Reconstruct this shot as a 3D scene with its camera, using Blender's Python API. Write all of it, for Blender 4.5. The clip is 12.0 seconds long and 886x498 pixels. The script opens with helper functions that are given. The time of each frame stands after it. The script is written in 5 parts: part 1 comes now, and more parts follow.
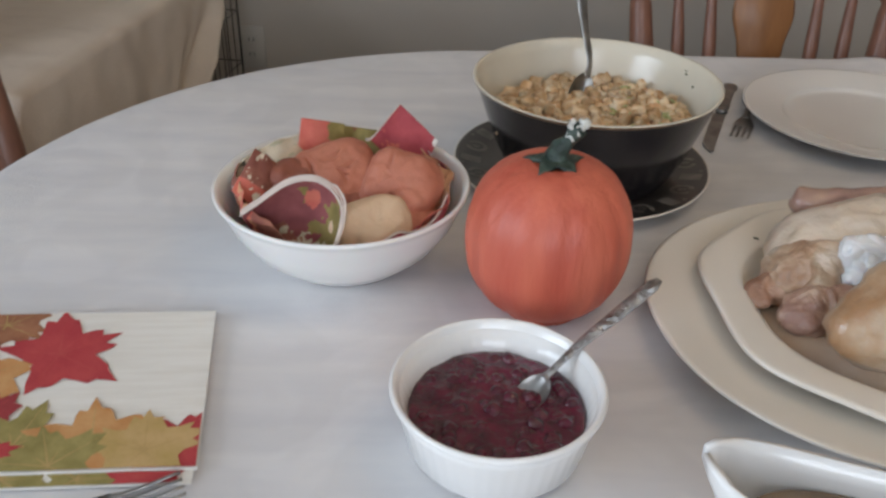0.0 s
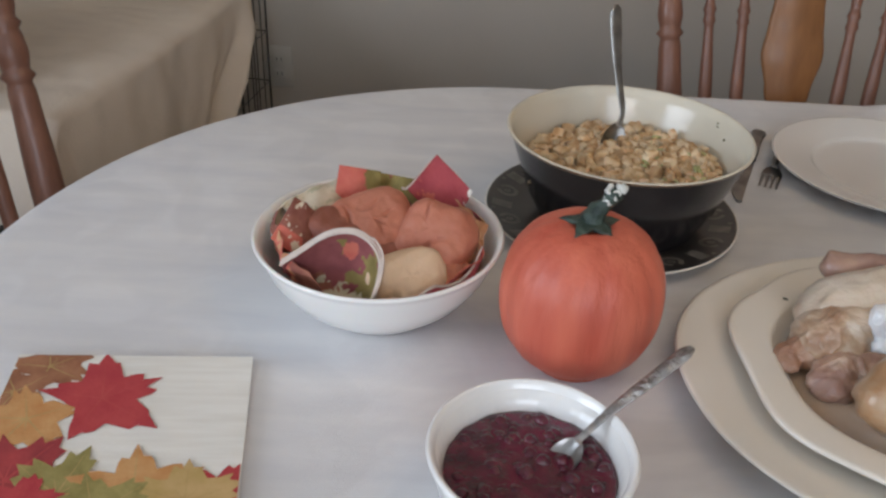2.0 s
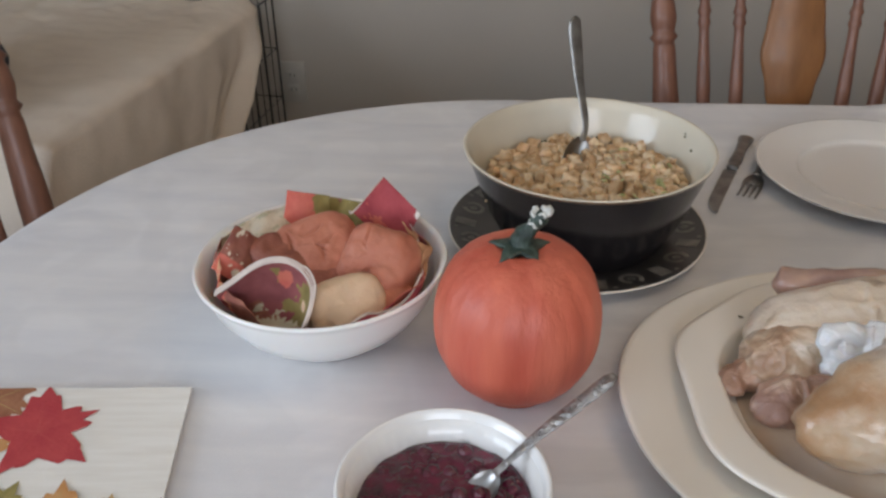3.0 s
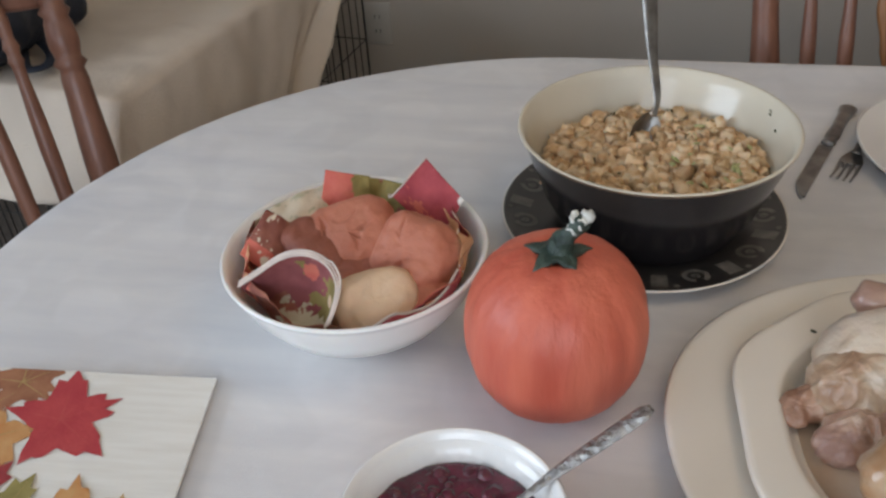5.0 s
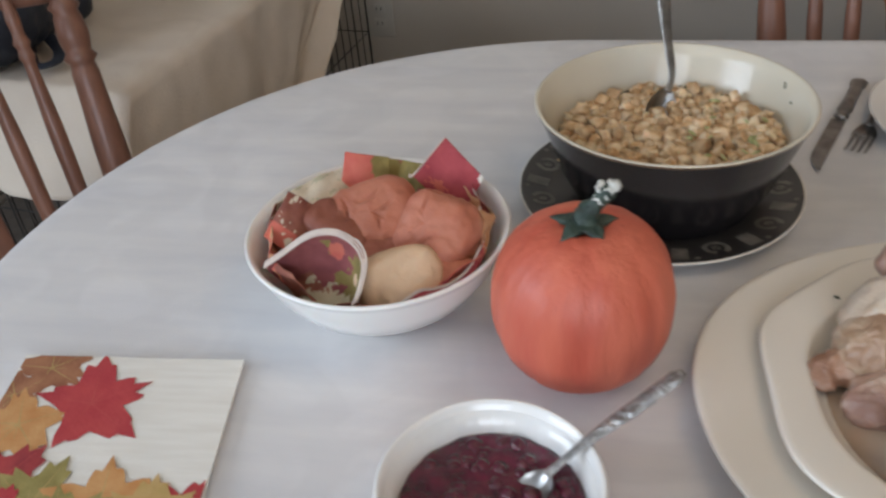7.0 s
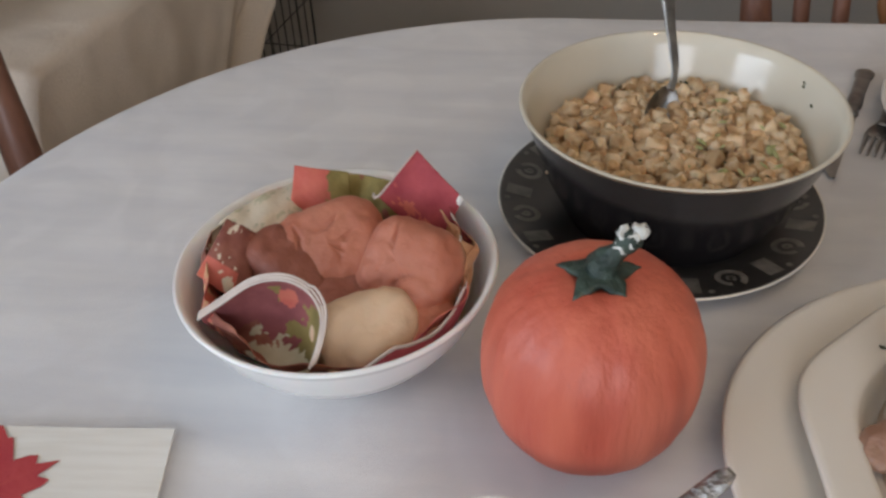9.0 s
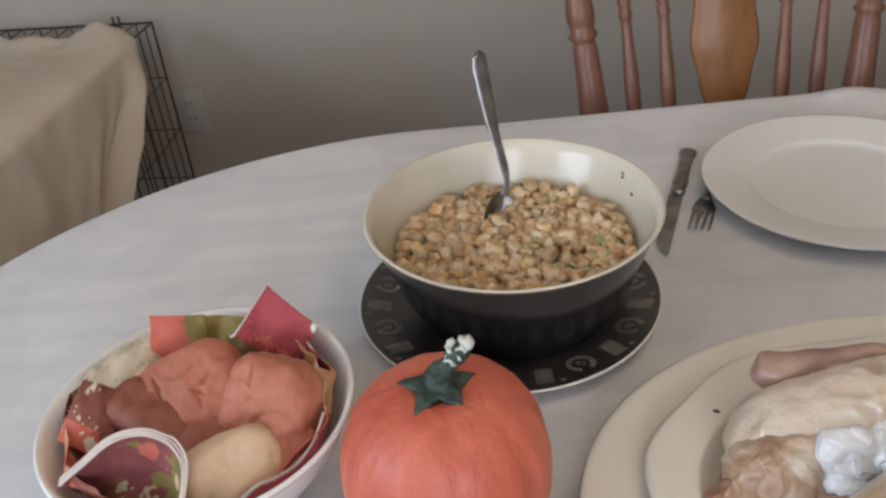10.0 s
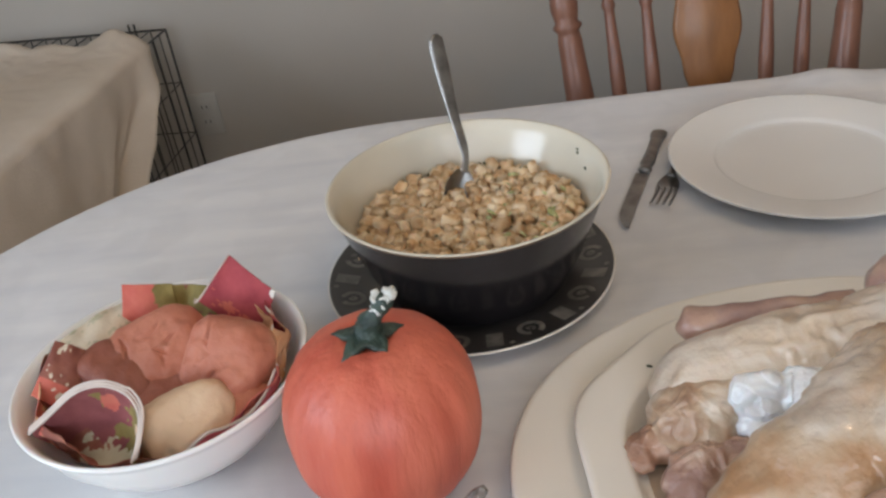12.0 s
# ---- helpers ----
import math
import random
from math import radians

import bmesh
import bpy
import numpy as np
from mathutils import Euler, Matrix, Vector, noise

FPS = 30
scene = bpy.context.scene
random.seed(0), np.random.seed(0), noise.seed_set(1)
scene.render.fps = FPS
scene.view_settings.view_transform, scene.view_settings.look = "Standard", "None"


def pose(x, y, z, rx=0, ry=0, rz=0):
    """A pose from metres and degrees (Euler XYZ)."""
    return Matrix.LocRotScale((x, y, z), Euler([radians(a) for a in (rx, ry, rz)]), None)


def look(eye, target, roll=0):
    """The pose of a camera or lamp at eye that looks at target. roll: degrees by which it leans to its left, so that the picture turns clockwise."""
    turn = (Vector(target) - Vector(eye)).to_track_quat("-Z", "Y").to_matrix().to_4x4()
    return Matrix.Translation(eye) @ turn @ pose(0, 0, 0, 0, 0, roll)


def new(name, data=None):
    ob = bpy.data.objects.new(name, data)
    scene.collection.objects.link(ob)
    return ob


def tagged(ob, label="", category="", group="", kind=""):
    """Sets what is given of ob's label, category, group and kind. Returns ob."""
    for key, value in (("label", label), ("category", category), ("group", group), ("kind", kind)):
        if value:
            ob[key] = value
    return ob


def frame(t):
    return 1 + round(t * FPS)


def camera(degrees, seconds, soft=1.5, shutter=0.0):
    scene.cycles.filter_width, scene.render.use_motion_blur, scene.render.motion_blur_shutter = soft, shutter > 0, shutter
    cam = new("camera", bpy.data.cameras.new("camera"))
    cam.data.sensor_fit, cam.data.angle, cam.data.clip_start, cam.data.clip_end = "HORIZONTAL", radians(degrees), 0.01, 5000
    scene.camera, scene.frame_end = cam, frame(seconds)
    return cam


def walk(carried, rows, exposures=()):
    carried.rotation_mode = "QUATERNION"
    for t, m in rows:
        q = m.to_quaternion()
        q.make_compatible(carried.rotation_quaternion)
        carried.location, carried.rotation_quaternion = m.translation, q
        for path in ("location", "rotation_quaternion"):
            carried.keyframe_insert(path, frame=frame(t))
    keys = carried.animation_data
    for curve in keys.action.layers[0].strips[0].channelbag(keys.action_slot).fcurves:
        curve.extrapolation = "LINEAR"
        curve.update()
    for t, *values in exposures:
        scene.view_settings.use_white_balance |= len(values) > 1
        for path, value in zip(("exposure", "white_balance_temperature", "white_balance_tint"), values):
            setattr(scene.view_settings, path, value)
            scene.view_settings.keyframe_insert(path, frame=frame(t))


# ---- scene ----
cam = camera(54.2, 12.0, soft=2.6, shutter=0.4)
PATH = [
    (0, (-0.057, -0.223, 1.196), (-0.047, 1.478, 0.145), 1.5),
    (0.5, (-0.067, -0.2, 1.21), (0.011, 1.511, 0.177), 1.3),
    (1, (-0.072, -0.179, 1.232), (-0.052, 1.483, 0.119), 1.8),
    (1.5, (-0.079, -0.204, 1.231), (-0.097, 1.466, 0.131), 3.0),
    (2, (-0.078, -0.214, 1.237), (-0.098, 1.496, 0.2), 2.7),
    (2.5, (-0.03, -0.194, 1.242), (-0.053, 1.518, 0.208), 1.5),
    (2.7, (-0.005, -0.194, 1.245), (-0.075, 1.517, 0.213), 0.5),
    (4.5, (0.085, -0.111, 1.257), (-0.272, 1.532, 0.174), -3.6),
    (5, (0.072, -0.103, 1.262), (-0.303, 1.483, 0.103), -3.7),
    (5.5, (0.087, -0.132, 1.271), (-0.368, 1.491, 0.196), -6.0),
    (6, (0.113, -0.158, 1.275), (-0.213, 1.524, 0.243), -4.4),
    (6.5, (0.118, -0.175, 1.268), (-0.351, 1.443, 0.19), -6.6),
    (7, (0.054, -0.12, 1.252), (-0.32, 1.462, 0.087), -5.1),
    (7.2, (0.022, -0.087, 1.247), (-0.332, 1.485, 0.062), -4.4),
    (9, (0.002, 0.014, 1.225), (-0.226, 1.547, -0.015), -2.5),
    (9.5, (0.03, -0.024, 1.258), (-0.065, 1.655, 0.175), -3.7),
    (10, (0.055, 0.0, 1.259), (0.027, 1.68, 0.172), -5.9),
    (10.5, (0.074, -0.009, 1.257), (0.021, 1.679, 0.186), -7.1),
    (11, (0.093, -0.029, 1.255), (0.026, 1.654, 0.176), -7.3),
    (11.5, (0.115, -0.048, 1.252), (0.027, 1.646, 0.192), -7.0),
    (12, (0.127, -0.054, 1.244), (0.012, 1.639, 0.185), -8.3),
]
walk(cam, [(t, look(eye, target, roll)) for t, eye, target, roll in PATH], 
     [(0.0, -0.01, 6600, 13), (1.0, -0.03, 6600, 13.5), (2.5, 0.02, 6600, 14), (4.5, 0.08, 6530, 12.5), (5.5, 0.06, 6530, 12.5), (6.5, 0.20, 6500, 11.5), (7.0, 0.12, 6520, 12.5),
      (9.0, -0.02, 6680, 14.5), (9.5, 0.10, 6680, 15), (10.5, 0.34, 6540, 12), (12.0, 0.31, 6560, 13)])

# ---- light ----
world = bpy.data.worlds.new("world")
scene.world = world
world.use_nodes = True
wn = world.node_tree.nodes
sky = wn.new("ShaderNodeTexSky")
sky.sky_type, sky.sun_disc = "NISHITA", False
sky.sun_elevation, sky.sun_rotation = radians(35), radians(200)
wn["Background"].inputs["Strength"].default_value = 0.10
world.node_tree.links.new(sky.outputs[0], wn["Background"].inputs["Color"])

ROOM = (-2.3, 2.6, -2.4, 2.03, 2.45)     # x0, x1, y0, y1, ceiling


def area(name, m, sx, sy, watts, color):
    d = bpy.data.lights.new(name, "AREA")
    d.shape, d.size, d.size_y, d.energy, d.color = "RECTANGLE", sx, sy, watts, color
    ob = new(name, d)
    ob.matrix_world = m
    return ob


area("window_daylight_west", look((-2.25, -0.7, 1.5), (-1.0, -0.55, 1.35)), 1.5, 1.1, 40, (0.74, 0.87, 1.0))
area("window_daylight_south", look((0.2, -2.35, 1.55), (0.2, -1.0, 1.35)), 1.6, 1.1, 32, (0.80, 0.90, 1.0))


# ---- materials ----
def mat(name, a, b=None, scale=8.0, rough=0.5, bump=0.0, bscale=None, metal=0.0, coat=0.0, stretch=(1, 1, 1), fine=0.0,
        sub=0.0, vary=0.0, rough2=None, detail=5.0, emit=0.0):
    """Principled surface whose colour runs from a to b over coarse and fine noise."""
    m = bpy.data.materials.new(name)
    m.use_nodes = True
    n, l = m.node_tree.nodes, m.node_tree.links
    p = n["Principled BSDF"]
    tc = n.new("ShaderNodeTexCoord")
    mp = n.new("ShaderNodeMapping")
    mp.inputs["Scale"].default_value = stretch
    l.new(tc.outputs["Object"], mp.inputs["Vector"])
    t1 = n.new("ShaderNodeTexNoise")
    t1.inputs["Scale"].default_value, t1.inputs["Detail"].default_value = scale, detail
    l.new(mp.outputs[0], t1.inputs["Vector"])
    ramp = n.new("ShaderNodeValToRGB")
    ramp.color_ramp.elements[0].position, ramp.color_ramp.elements[1].position = 0.32, 0.68
    ramp.color_ramp.elements[0].color = (*a, 1)
    ramp.color_ramp.elements[1].color = (*(b or a), 1)
    l.new(t1.outputs["Fac"], ramp.inputs[0])
    out = ramp.outputs[0]
    if vary:
        oi = n.new("ShaderNodeObjectInfo")
        hsv = n.new("ShaderNodeHueSaturation")
        mr = n.new("ShaderNodeMapRange")
        mr.inputs["To Min"].default_value, mr.inputs["To Max"].default_value = 1 - vary, 1 + vary
        l.new(oi.outputs["Random"], mr.inputs["Value"])
        l.new(mr.outputs[0], hsv.inputs["Value"])
        l.new(out, hsv.inputs["Color"])
        out = hsv.outputs[0]
    l.new(out, p.inputs["Base Color"])
    p.inputs["Roughness"].default_value, p.inputs["Metallic"].default_value = rough, metal
    p.inputs["Coat Weight"].default_value = coat
    p.inputs["Coat Roughness"].default_value = 0.12
    if sub:
        p.inputs["Subsurface Weight"].default_value = sub
        p.inputs["Subsurface Radius"].default_value = (0.006, 0.003, 0.002)
        p.inputs["Subsurface Scale"].default_value = 1.0
    if rough2 is not None:
        mr2 = n.new("ShaderNodeMapRange")
        mr2.inputs["To Min"].default_value, mr2.inputs["To Max"].default_value = rough, rough2
        l.new(t1.outputs["Fac"], mr2.inputs["Value"])
        l.new(mr2.outputs[0], p.inputs["Roughness"])
    if bump:
        t2 = n.new("ShaderNodeTexNoise")
        t2.inputs["Scale"].default_value, t2.inputs["Detail"].default_value = bscale or scale * 4, 6
        l.new(mp.outputs[0], t2.inputs["Vector"])
        bp = n.new("ShaderNodeBump")
        bp.inputs["Strength"].default_value, bp.inputs["Distance"].default_value = bump, 0.004
        l.new(t2.outputs["Fac"], bp.inputs["Height"])
        l.new(bp.outputs[0], p.inputs["Normal"])
    return m


def cloth_mat():
    """White woven cotton with faint streaks along the weft and a soft leafy weave figure."""
    m = mat("white_tablecloth", (0.665, 0.66, 0.675), (0.76, 0.748, 0.745), 5.0, 0.85, 0.25, 380, stretch=(1, 6, 1))
    n, l = m.node_tree.nodes, m.node_tree.links
    p = n["Principled BSDF"]
    p.inputs["Sheen Weight"].default_value = 0.15
    w = n.new("ShaderNodeTexNoise")
    w.inputs["Scale"].default_value, w.inputs["Detail"].default_value, w.inputs["Distortion"].default_value = 9.0, 2.0, 1.6
    tc = n.new("ShaderNodeTexCoord")
    l.new(tc.outputs["Object"], w.inputs["Vector"])
    r = n.new("ShaderNodeValToRGB")
    r.color_ramp.elements[0].position, r.color_ramp.elements[1].position = 0.45, 0.60
    l.new(w.outputs["Fac"], r.inputs[0])
    mr = n.new("ShaderNodeMapRange")
    mr.inputs["To Min"].default_value, mr.inputs["To Max"].default_value = 0.94, 1.0
    l.new(r.outputs[0], mr.inputs["Value"])
    mx = n.new("ShaderNodeMix")
    mx.data_type, mx.blend_type = "RGBA", "MULTIPLY"
    mx.inputs["Factor"].default_value = 1.0
    src = p.inputs["Base Color"].links[0].from_socket
    l.new(src, mx.inputs["A"])
    l.new(mr.outputs[0], mx.inputs["B"])
    l.new(mx.outputs["Result"], p.inputs["Base Color"])
    return m


CLOTH = cloth_mat()
WALL = mat("grey_wall_paint", (0.450, 0.408, 0.358), (0.492, 0.450, 0.394), 1.2, 0.8, 0.12, 160)
CEIL = mat("ceiling_paint", (0.72, 0.72, 0.70), (0.76, 0.76, 0.74), 2, 0.9, 0.2, 90)
FLOOR = mat("dark_carpet", (0.09, 0.075, 0.065), (0.13, 0.11, 0.095), 30, 0.95, 0.6, 300)
PORC = mat("white_porcelain", (0.78, 0.775, 0.76), (0.82, 0.815, 0.80), 6, 0.18, 0.02, 40, coat=0.3, rough2=0.26)
CREAMP = mat("cream_porcelain", (0.79, 0.74, 0.66), (0.83, 0.78, 0.70), 6, 0.25, 0.02, 40, coat=0.3, rough2=0.34)
GLASSW = mat("opal_glass_white", (0.80, 0.79, 0.77), (0.83, 0.82, 0.80), 6, 0.2, 0.01, 40, coat=0.2, sub=0.1)
INNER = mat("cream_bowl_glaze", (0.58, 0.535, 0.435), (0.66, 0.615, 0.515), 7, 0.13, 0.03, 30, coat=0.12, rough2=0.20)
BLACKG = mat("dark_stoneware_glaze", (0.010, 0.009, 0.010), (0.020, 0.017, 0.018), 9, 0.12, 0.03, 120, coat=0.1, rough2=0.20)
SAUCER = mat("black_patterned_glaze", (0.022, 0.020, 0.019), (0.045, 0.039, 0.035), 14, 0.3, 0.05, 120, coat=0.3)
MOTIF = mat("grey_print", (0.10, 0.09, 0.078), (0.21, 0.19, 0.165), 90, 0.4)
STEEL = mat("brushed_steel", (0.30, 0.295, 0.29), (0.42, 0.41, 0.40), 20, 0.22, 0.06, 200, metal=1.0, rough2=0.38)
ENGRAVED = mat("engraved_steel", (0.22, 0.215, 0.21), (0.46, 0.45, 0.44), 150, 0.26, 0.8, 260, metal=1.0, rough2=0.45)
# steel whose base colour is darkened to stand for dark reflections
DARKSTEEL = mat("dark_reflection_steel", (0.22, 0.215, 0.21), (0.40, 0.39, 0.375), 60, 0.3, 0.15, 300, metal=1.0, rough2=0.45)
PUMP = mat("orange_pumpkin_skin", (0.48, 0.085, 0.050), (0.65, 0.165, 0.098), 26, 0.42, 0.75, 60, coat=0.04, rough2=0.58, stretch=(1, 1, 0.16))
STEMG = mat("dark_green_stem", (0.007, 0.020, 0.015), (0.055, 0.085, 0.066), 85, 0.45, 0.6, 220)
STEMW = mat("chipped_white_foam", (0.55, 0.55, 0.50), (0.78, 0.78, 0.74), 90, 0.8, 0.6, 200)
BERRY = mat("cranberry_sauce", (0.042, 0.0018, 0.011), (0.135, 0.006, 0.030), 60, 0.12, 0.6, 150, coat=0.5, rough2=0.28)
WOODR = mat("reddish_stained_wood", (0.165, 0.070, 0.044), (0.245, 0.110, 0.070), 9, 0.42, 0.10, 60, stretch=(5, 5, 0.6), coat=0.10)
WOODH = mat("honey_stained_wood", (0.215, 0.090, 0.030), (0.300, 0.130, 0.046), 8, 0.42, 0.10, 60, stretch=(6, 6, 0.5), coat=0.10)
BLANKET = mat("beige_cotton_throw", (0.60, 0.51, 0.42), (0.67, 0.58, 0.48), 6, 0.95, 0.35, 260)
WIRE = mat("black_wire", (0.020, 0.018, 0.016), (0.040, 0.036, 0.031), 30, 0.4)
BAG = mat("navy_nylon", (0.012, 0.016, 0.028), (0.025, 0.030, 0.045), 12, 0.6, 0.4, 90)
PLASTIC = mat("ivory_plastic", (0.46, 0.44, 0.40), (0.50, 0.48, 0.43), 8, 0.4)
DARKSLOT = mat("dark_slot", (0.02, 0.02, 0.02), (0.03, 0.03, 0.03), 8, 0.6)
NAPK = mat("paper_napkin", (0.72, 0.69, 0.63), (0.80, 0.78, 0.73), 14, 0.9, 0.15, 300, stretch=(1, 9, 1))

# ---- mesh helpers ----
def link_mesh(name, bm, material, smooth=True):
    me = bpy.data.meshes.new(name)
    bm.normal_update()
    bm.to_mesh(me)
    bm.free()
    for mm in (material if isinstance(material, (list, tuple)) else [material]):
        me.materials.append(mm)
    if smooth:
        for p in me.polygons:
            p.use_smooth = True
    return me


def part(name, bm, material, parent=None, label="", smooth=True):
    ob = new(name, link_mesh(name, bm, material, smooth))
    if parent is not None:
        ob.parent = parent
    if label:
        ob["label"] = label
    return ob


def thing(name, label, category, m=None, group="", kind=""):
    ob = new(name)
    ob.empty_display_size = 0.05
    ob.matrix_world = m or Matrix()
    return tagged(ob, label, category, group, kind)


def lathe(profile, seg=64, shape=None):
    """Turn a list of (radius, height); shape(angle, r, z) may move a point."""
    bm = bmesh.new()
    rings = []
    for r, z in profile:
        ring = []
        if r < 1e-6:
            ring = [bm.verts.new((0, 0, z))]
        else:
            for i in range(seg):
                a = 2 * math.pi * i / seg
                x, y, zz = (r * math.cos(a), r * math.sin(a), z) if shape is None else shape(a, r, z)
                ring.append(bm.verts.new((x, y, zz)))
        rings.append(ring)
    for p, q in zip(rings, rings[1:]):
        for i in range(seg):
            j = (i + 1) % seg
            if len(p) == 1 and len(q) == 1:
                continue
            if len(p) == 1:
                bm.faces.new((p[0], q[i], q[j]))
            elif len(q) == 1:
                bm.faces.new((p[i], q[0], p[j]))
            else:
                bm.faces.new((p[i], q[i], q[j], p[j]))
    bmesh.ops.recalc_face_normals(bm, faces=bm.faces[:])
    return bm


def curve_pts(ctrl, n):
    """A smooth line through the control points."""
    c = [Vector(p) for p in ctrl]
    c = [2 * c[0] - c[1]] + c + [2 * c[-1] - c[-2]]
    out = []
    segs = len(c) - 3
    for k in range(n + 1):
        u = k / n * segs
        i = min(int(u), segs - 1)
        t = u - i
        p0, p1, p2, p3 = c[i:i + 4]
        out.append(0.5 * ((2 * p1) + (p2 - p0) * t + (2 * p0 - 5 * p1 + 4 * p2 - p3) * t * t + (3 * p1 - p0 - 3 * p2 + p3) * t ** 3))
    return out


def tube(pts, radii, seg=12, flat=1.0, up=(0, 0, 1), bm=None):
    """Sweep an ellipse (width r, height r * flat) along pts."""
    bm = bm or bmesh.new()
    up = Vector(up)
    rings = []
    for i, p in enumerate(pts):
        d = (pts[min(i + 1, len(pts) - 1)] - pts[max(i - 1, 0)]).normalized()
        s = d.cross(up)
        s = s.normalized() if s.length > 1e-4 else Vector((1, 0, 0))
        n = s.cross(d)
        r = radii[i] if isinstance(radii, (list, tuple)) else radii
        rings.append([bm.verts.new(p + s * (r * math.cos(2 * math.pi * k / seg)) + n * (r * flat * math.sin(2 * math.pi * k / seg))) for k in range(seg)])
    for a, b in zip(rings, rings[1:]):
        for k in range(seg):
            bm.faces.new((a[k], a[(k + 1) % seg], b[(k + 1) % seg], b[k]))
    bm.faces.new(rings[0][::-1])
    bm.faces.new(rings[-1])
    bmesh.ops.recalc_face_normals(bm, faces=bm.faces[:])
    return bm


def box(x0, x1, y0, y1, z0, z1, bevel=0.0, seg=2, bm=None):
    own = bm is None
    bm = bm or bmesh.new()
    vs = bmesh.ops.create_cube(bm, size=1.0, matrix=Matrix.Translation(((x0 + x1) / 2, (y0 + y1) / 2, (z0 + z1) / 2)) @ Matrix.Diagonal((x1 - x0, y1 - y0, z1 - z0, 1)))["verts"]
    if bevel and own:
        bmesh.ops.bevel(bm, geom=bm.edges[:], offset=bevel, segments=seg, profile=0.5, affect="EDGES")
    return bm


def interp(table, u):
    for (a, ra), (b, rb) in zip(table, table[1:]):
        if u <= b:
            t = 0 if b == a else (u - a) / (b - a)
            t = t * t * (3 - 2 * t)
            return ra + (rb - ra) * t
    return table[-1][1]


# ---- room ----
X0, X1, Y0, Y1, H = ROOM
T = 0.12


def wall(name, b):
    return tagged(part(name, box(*b), WALL, smooth=False), "plain wall painted warm grey", "wall", kind="structure")


wall("wall_north", (X0 - T, X1 + T, Y1, Y1 + T, 0, H))
wall("wall_east", (X1, X1 + T, Y0, Y1, 0, H))


def wall_with_opening(name, axis, lo, hi, at0, at1, o0, o1, s0, s1):
    """A wall along x or y with one window opening through it."""
    bm = bmesh.new()
    for a, b, z0, z1 in ((lo, o0, 0, H), (o1, hi, 0, H), (o0, o1, 0, s0), (o0, o1, s1, H)):
        if axis == "x":
            box(a, b, at0, at1, z0, z1, bm=bm)
        else:
            box(at0, at1, a, b, z0, z1, bm=bm)
    return tagged(part(name, bm, WALL, smooth=False), "plain wall painted warm grey with a window", "wall", kind="structure")


wall_with_opening("wall_west", "y", Y0, Y1, X0 - T, X0, -1.5, 0.1, 0.92, 2.1)
wall_with_opening("wall_south", "x", X0 - T, X1 + T, Y0 - T, Y0, -0.65, 1.05, 0.98, 2.1)
tagged(part("floor", box(X0 - T, X1 + T, Y0 - T, Y1 + T, -0.1, 0), FLOOR, smooth=False), "dark carpeted floor", "floor", kind="structure")
tagged(part("ceiling", box(X0 - T, X1 + T, Y0 - T, Y1 + T, H, H + 0.1), CEIL, smooth=False), "white painted ceiling", "ceiling", kind="structure")


# ---- table and cloth ----
TZ = 0.75
CX0, CX1, CY, CR = 0.02, 0.75, 0.505, 0.583   # two round ends and straight sides


def stadium(s, r):
    """Point at parameter s (0 to 1) round the table's outline, at r from its spine; the far side draws in to the east."""
    x, y = straight_oval(s, r)
    if x > 0.45 and y > CY:
        y = CY + (y - CY) * (1 - 0.075 * min(1.0, (x - 0.45) / 0.4) ** 2)
    return x, y


def straight_oval(s, r):
    half = CX1 - CX0
    arc = math.pi * CR
    d = (s % 1.0) * 2 * (half + arc)
    if d < arc:
        a = -math.pi / 2 + d / CR
        return CX1 + r * math.cos(a), CY + r * math.sin(a)
    d -= arc
    if d < half:
        return CX1 - d, CY + r
    d -= half
    if d < arc:
        a = math.pi / 2 + d / CR
        return CX0 + r * math.cos(a), CY + r * math.sin(a)
    return CX0 + (d - arc), CY - r


def cloth_height(x, y):
    z = 0.0009 * noise.noise(Vector((x * 7, y * 16, 1.3))) + 0.0011 * noise.noise(Vector((x * 2.2, y * 5, 7.1)))
    d2 = ((x - 0.605) / 0.042) ** 2 + ((y - 1.066) / 0.026) ** 2
    return z + 0.012 * math.exp(-d2)


def tablecloth():
    bm = bmesh.new()
    seg = 240
    rings = []
    for k in range(41):
        r = CR * k / 40
        ring = []
        for i in range(seg):
            x, y = stadium(i / seg, r)
            ring.append(bm.verts.new((x, y, TZ + cloth_height(x, y))))
        rings.append(ring)
    for k in range(1, 26):
        u = k / 25
        ring = []
        for i in range(seg):
            s = i / seg
            roll = min(1.0, u * 9)
            fold = 0.018 * math.sin(2 * math.pi * s * 26 + 1.5 * math.sin(9 * s)) + 0.010 * math.sin(2 * math.pi * s * 11)
            r = CR + 0.010 * math.sin(roll * math.pi / 2) + (0.02 + fold) * max(0.0, u - 0.08) * 1.4
            drop = 0.010 * (1 - math.cos(roll * math.pi / 2)) + 0.26 * max(0.0, u - 0.11)
            x, y = stadium(s, r)
            base = cloth_height(*stadium(s, CR)) * (1 - roll)
            ring.append(bm.verts.new((x, y, TZ + base - drop)))
        rings.append(ring)
    for a, b in zip(rings, rings[1:]):
        for i in range(seg):
            bm.faces.new((a[i], a[(i + 1) % seg], b[(i + 1) % seg], b[i]))
    bmesh.ops.remove_doubles(bm, verts=bm.verts[:], dist=0.00005)
    bmesh.ops.recalc_face_normals(bm, faces=bm.faces[:])
    return bm


tagged(part("tablecloth", tablecloth(), CLOTH), "white woven cotton tablecloth draped over the oval dining table", "tablecloth")

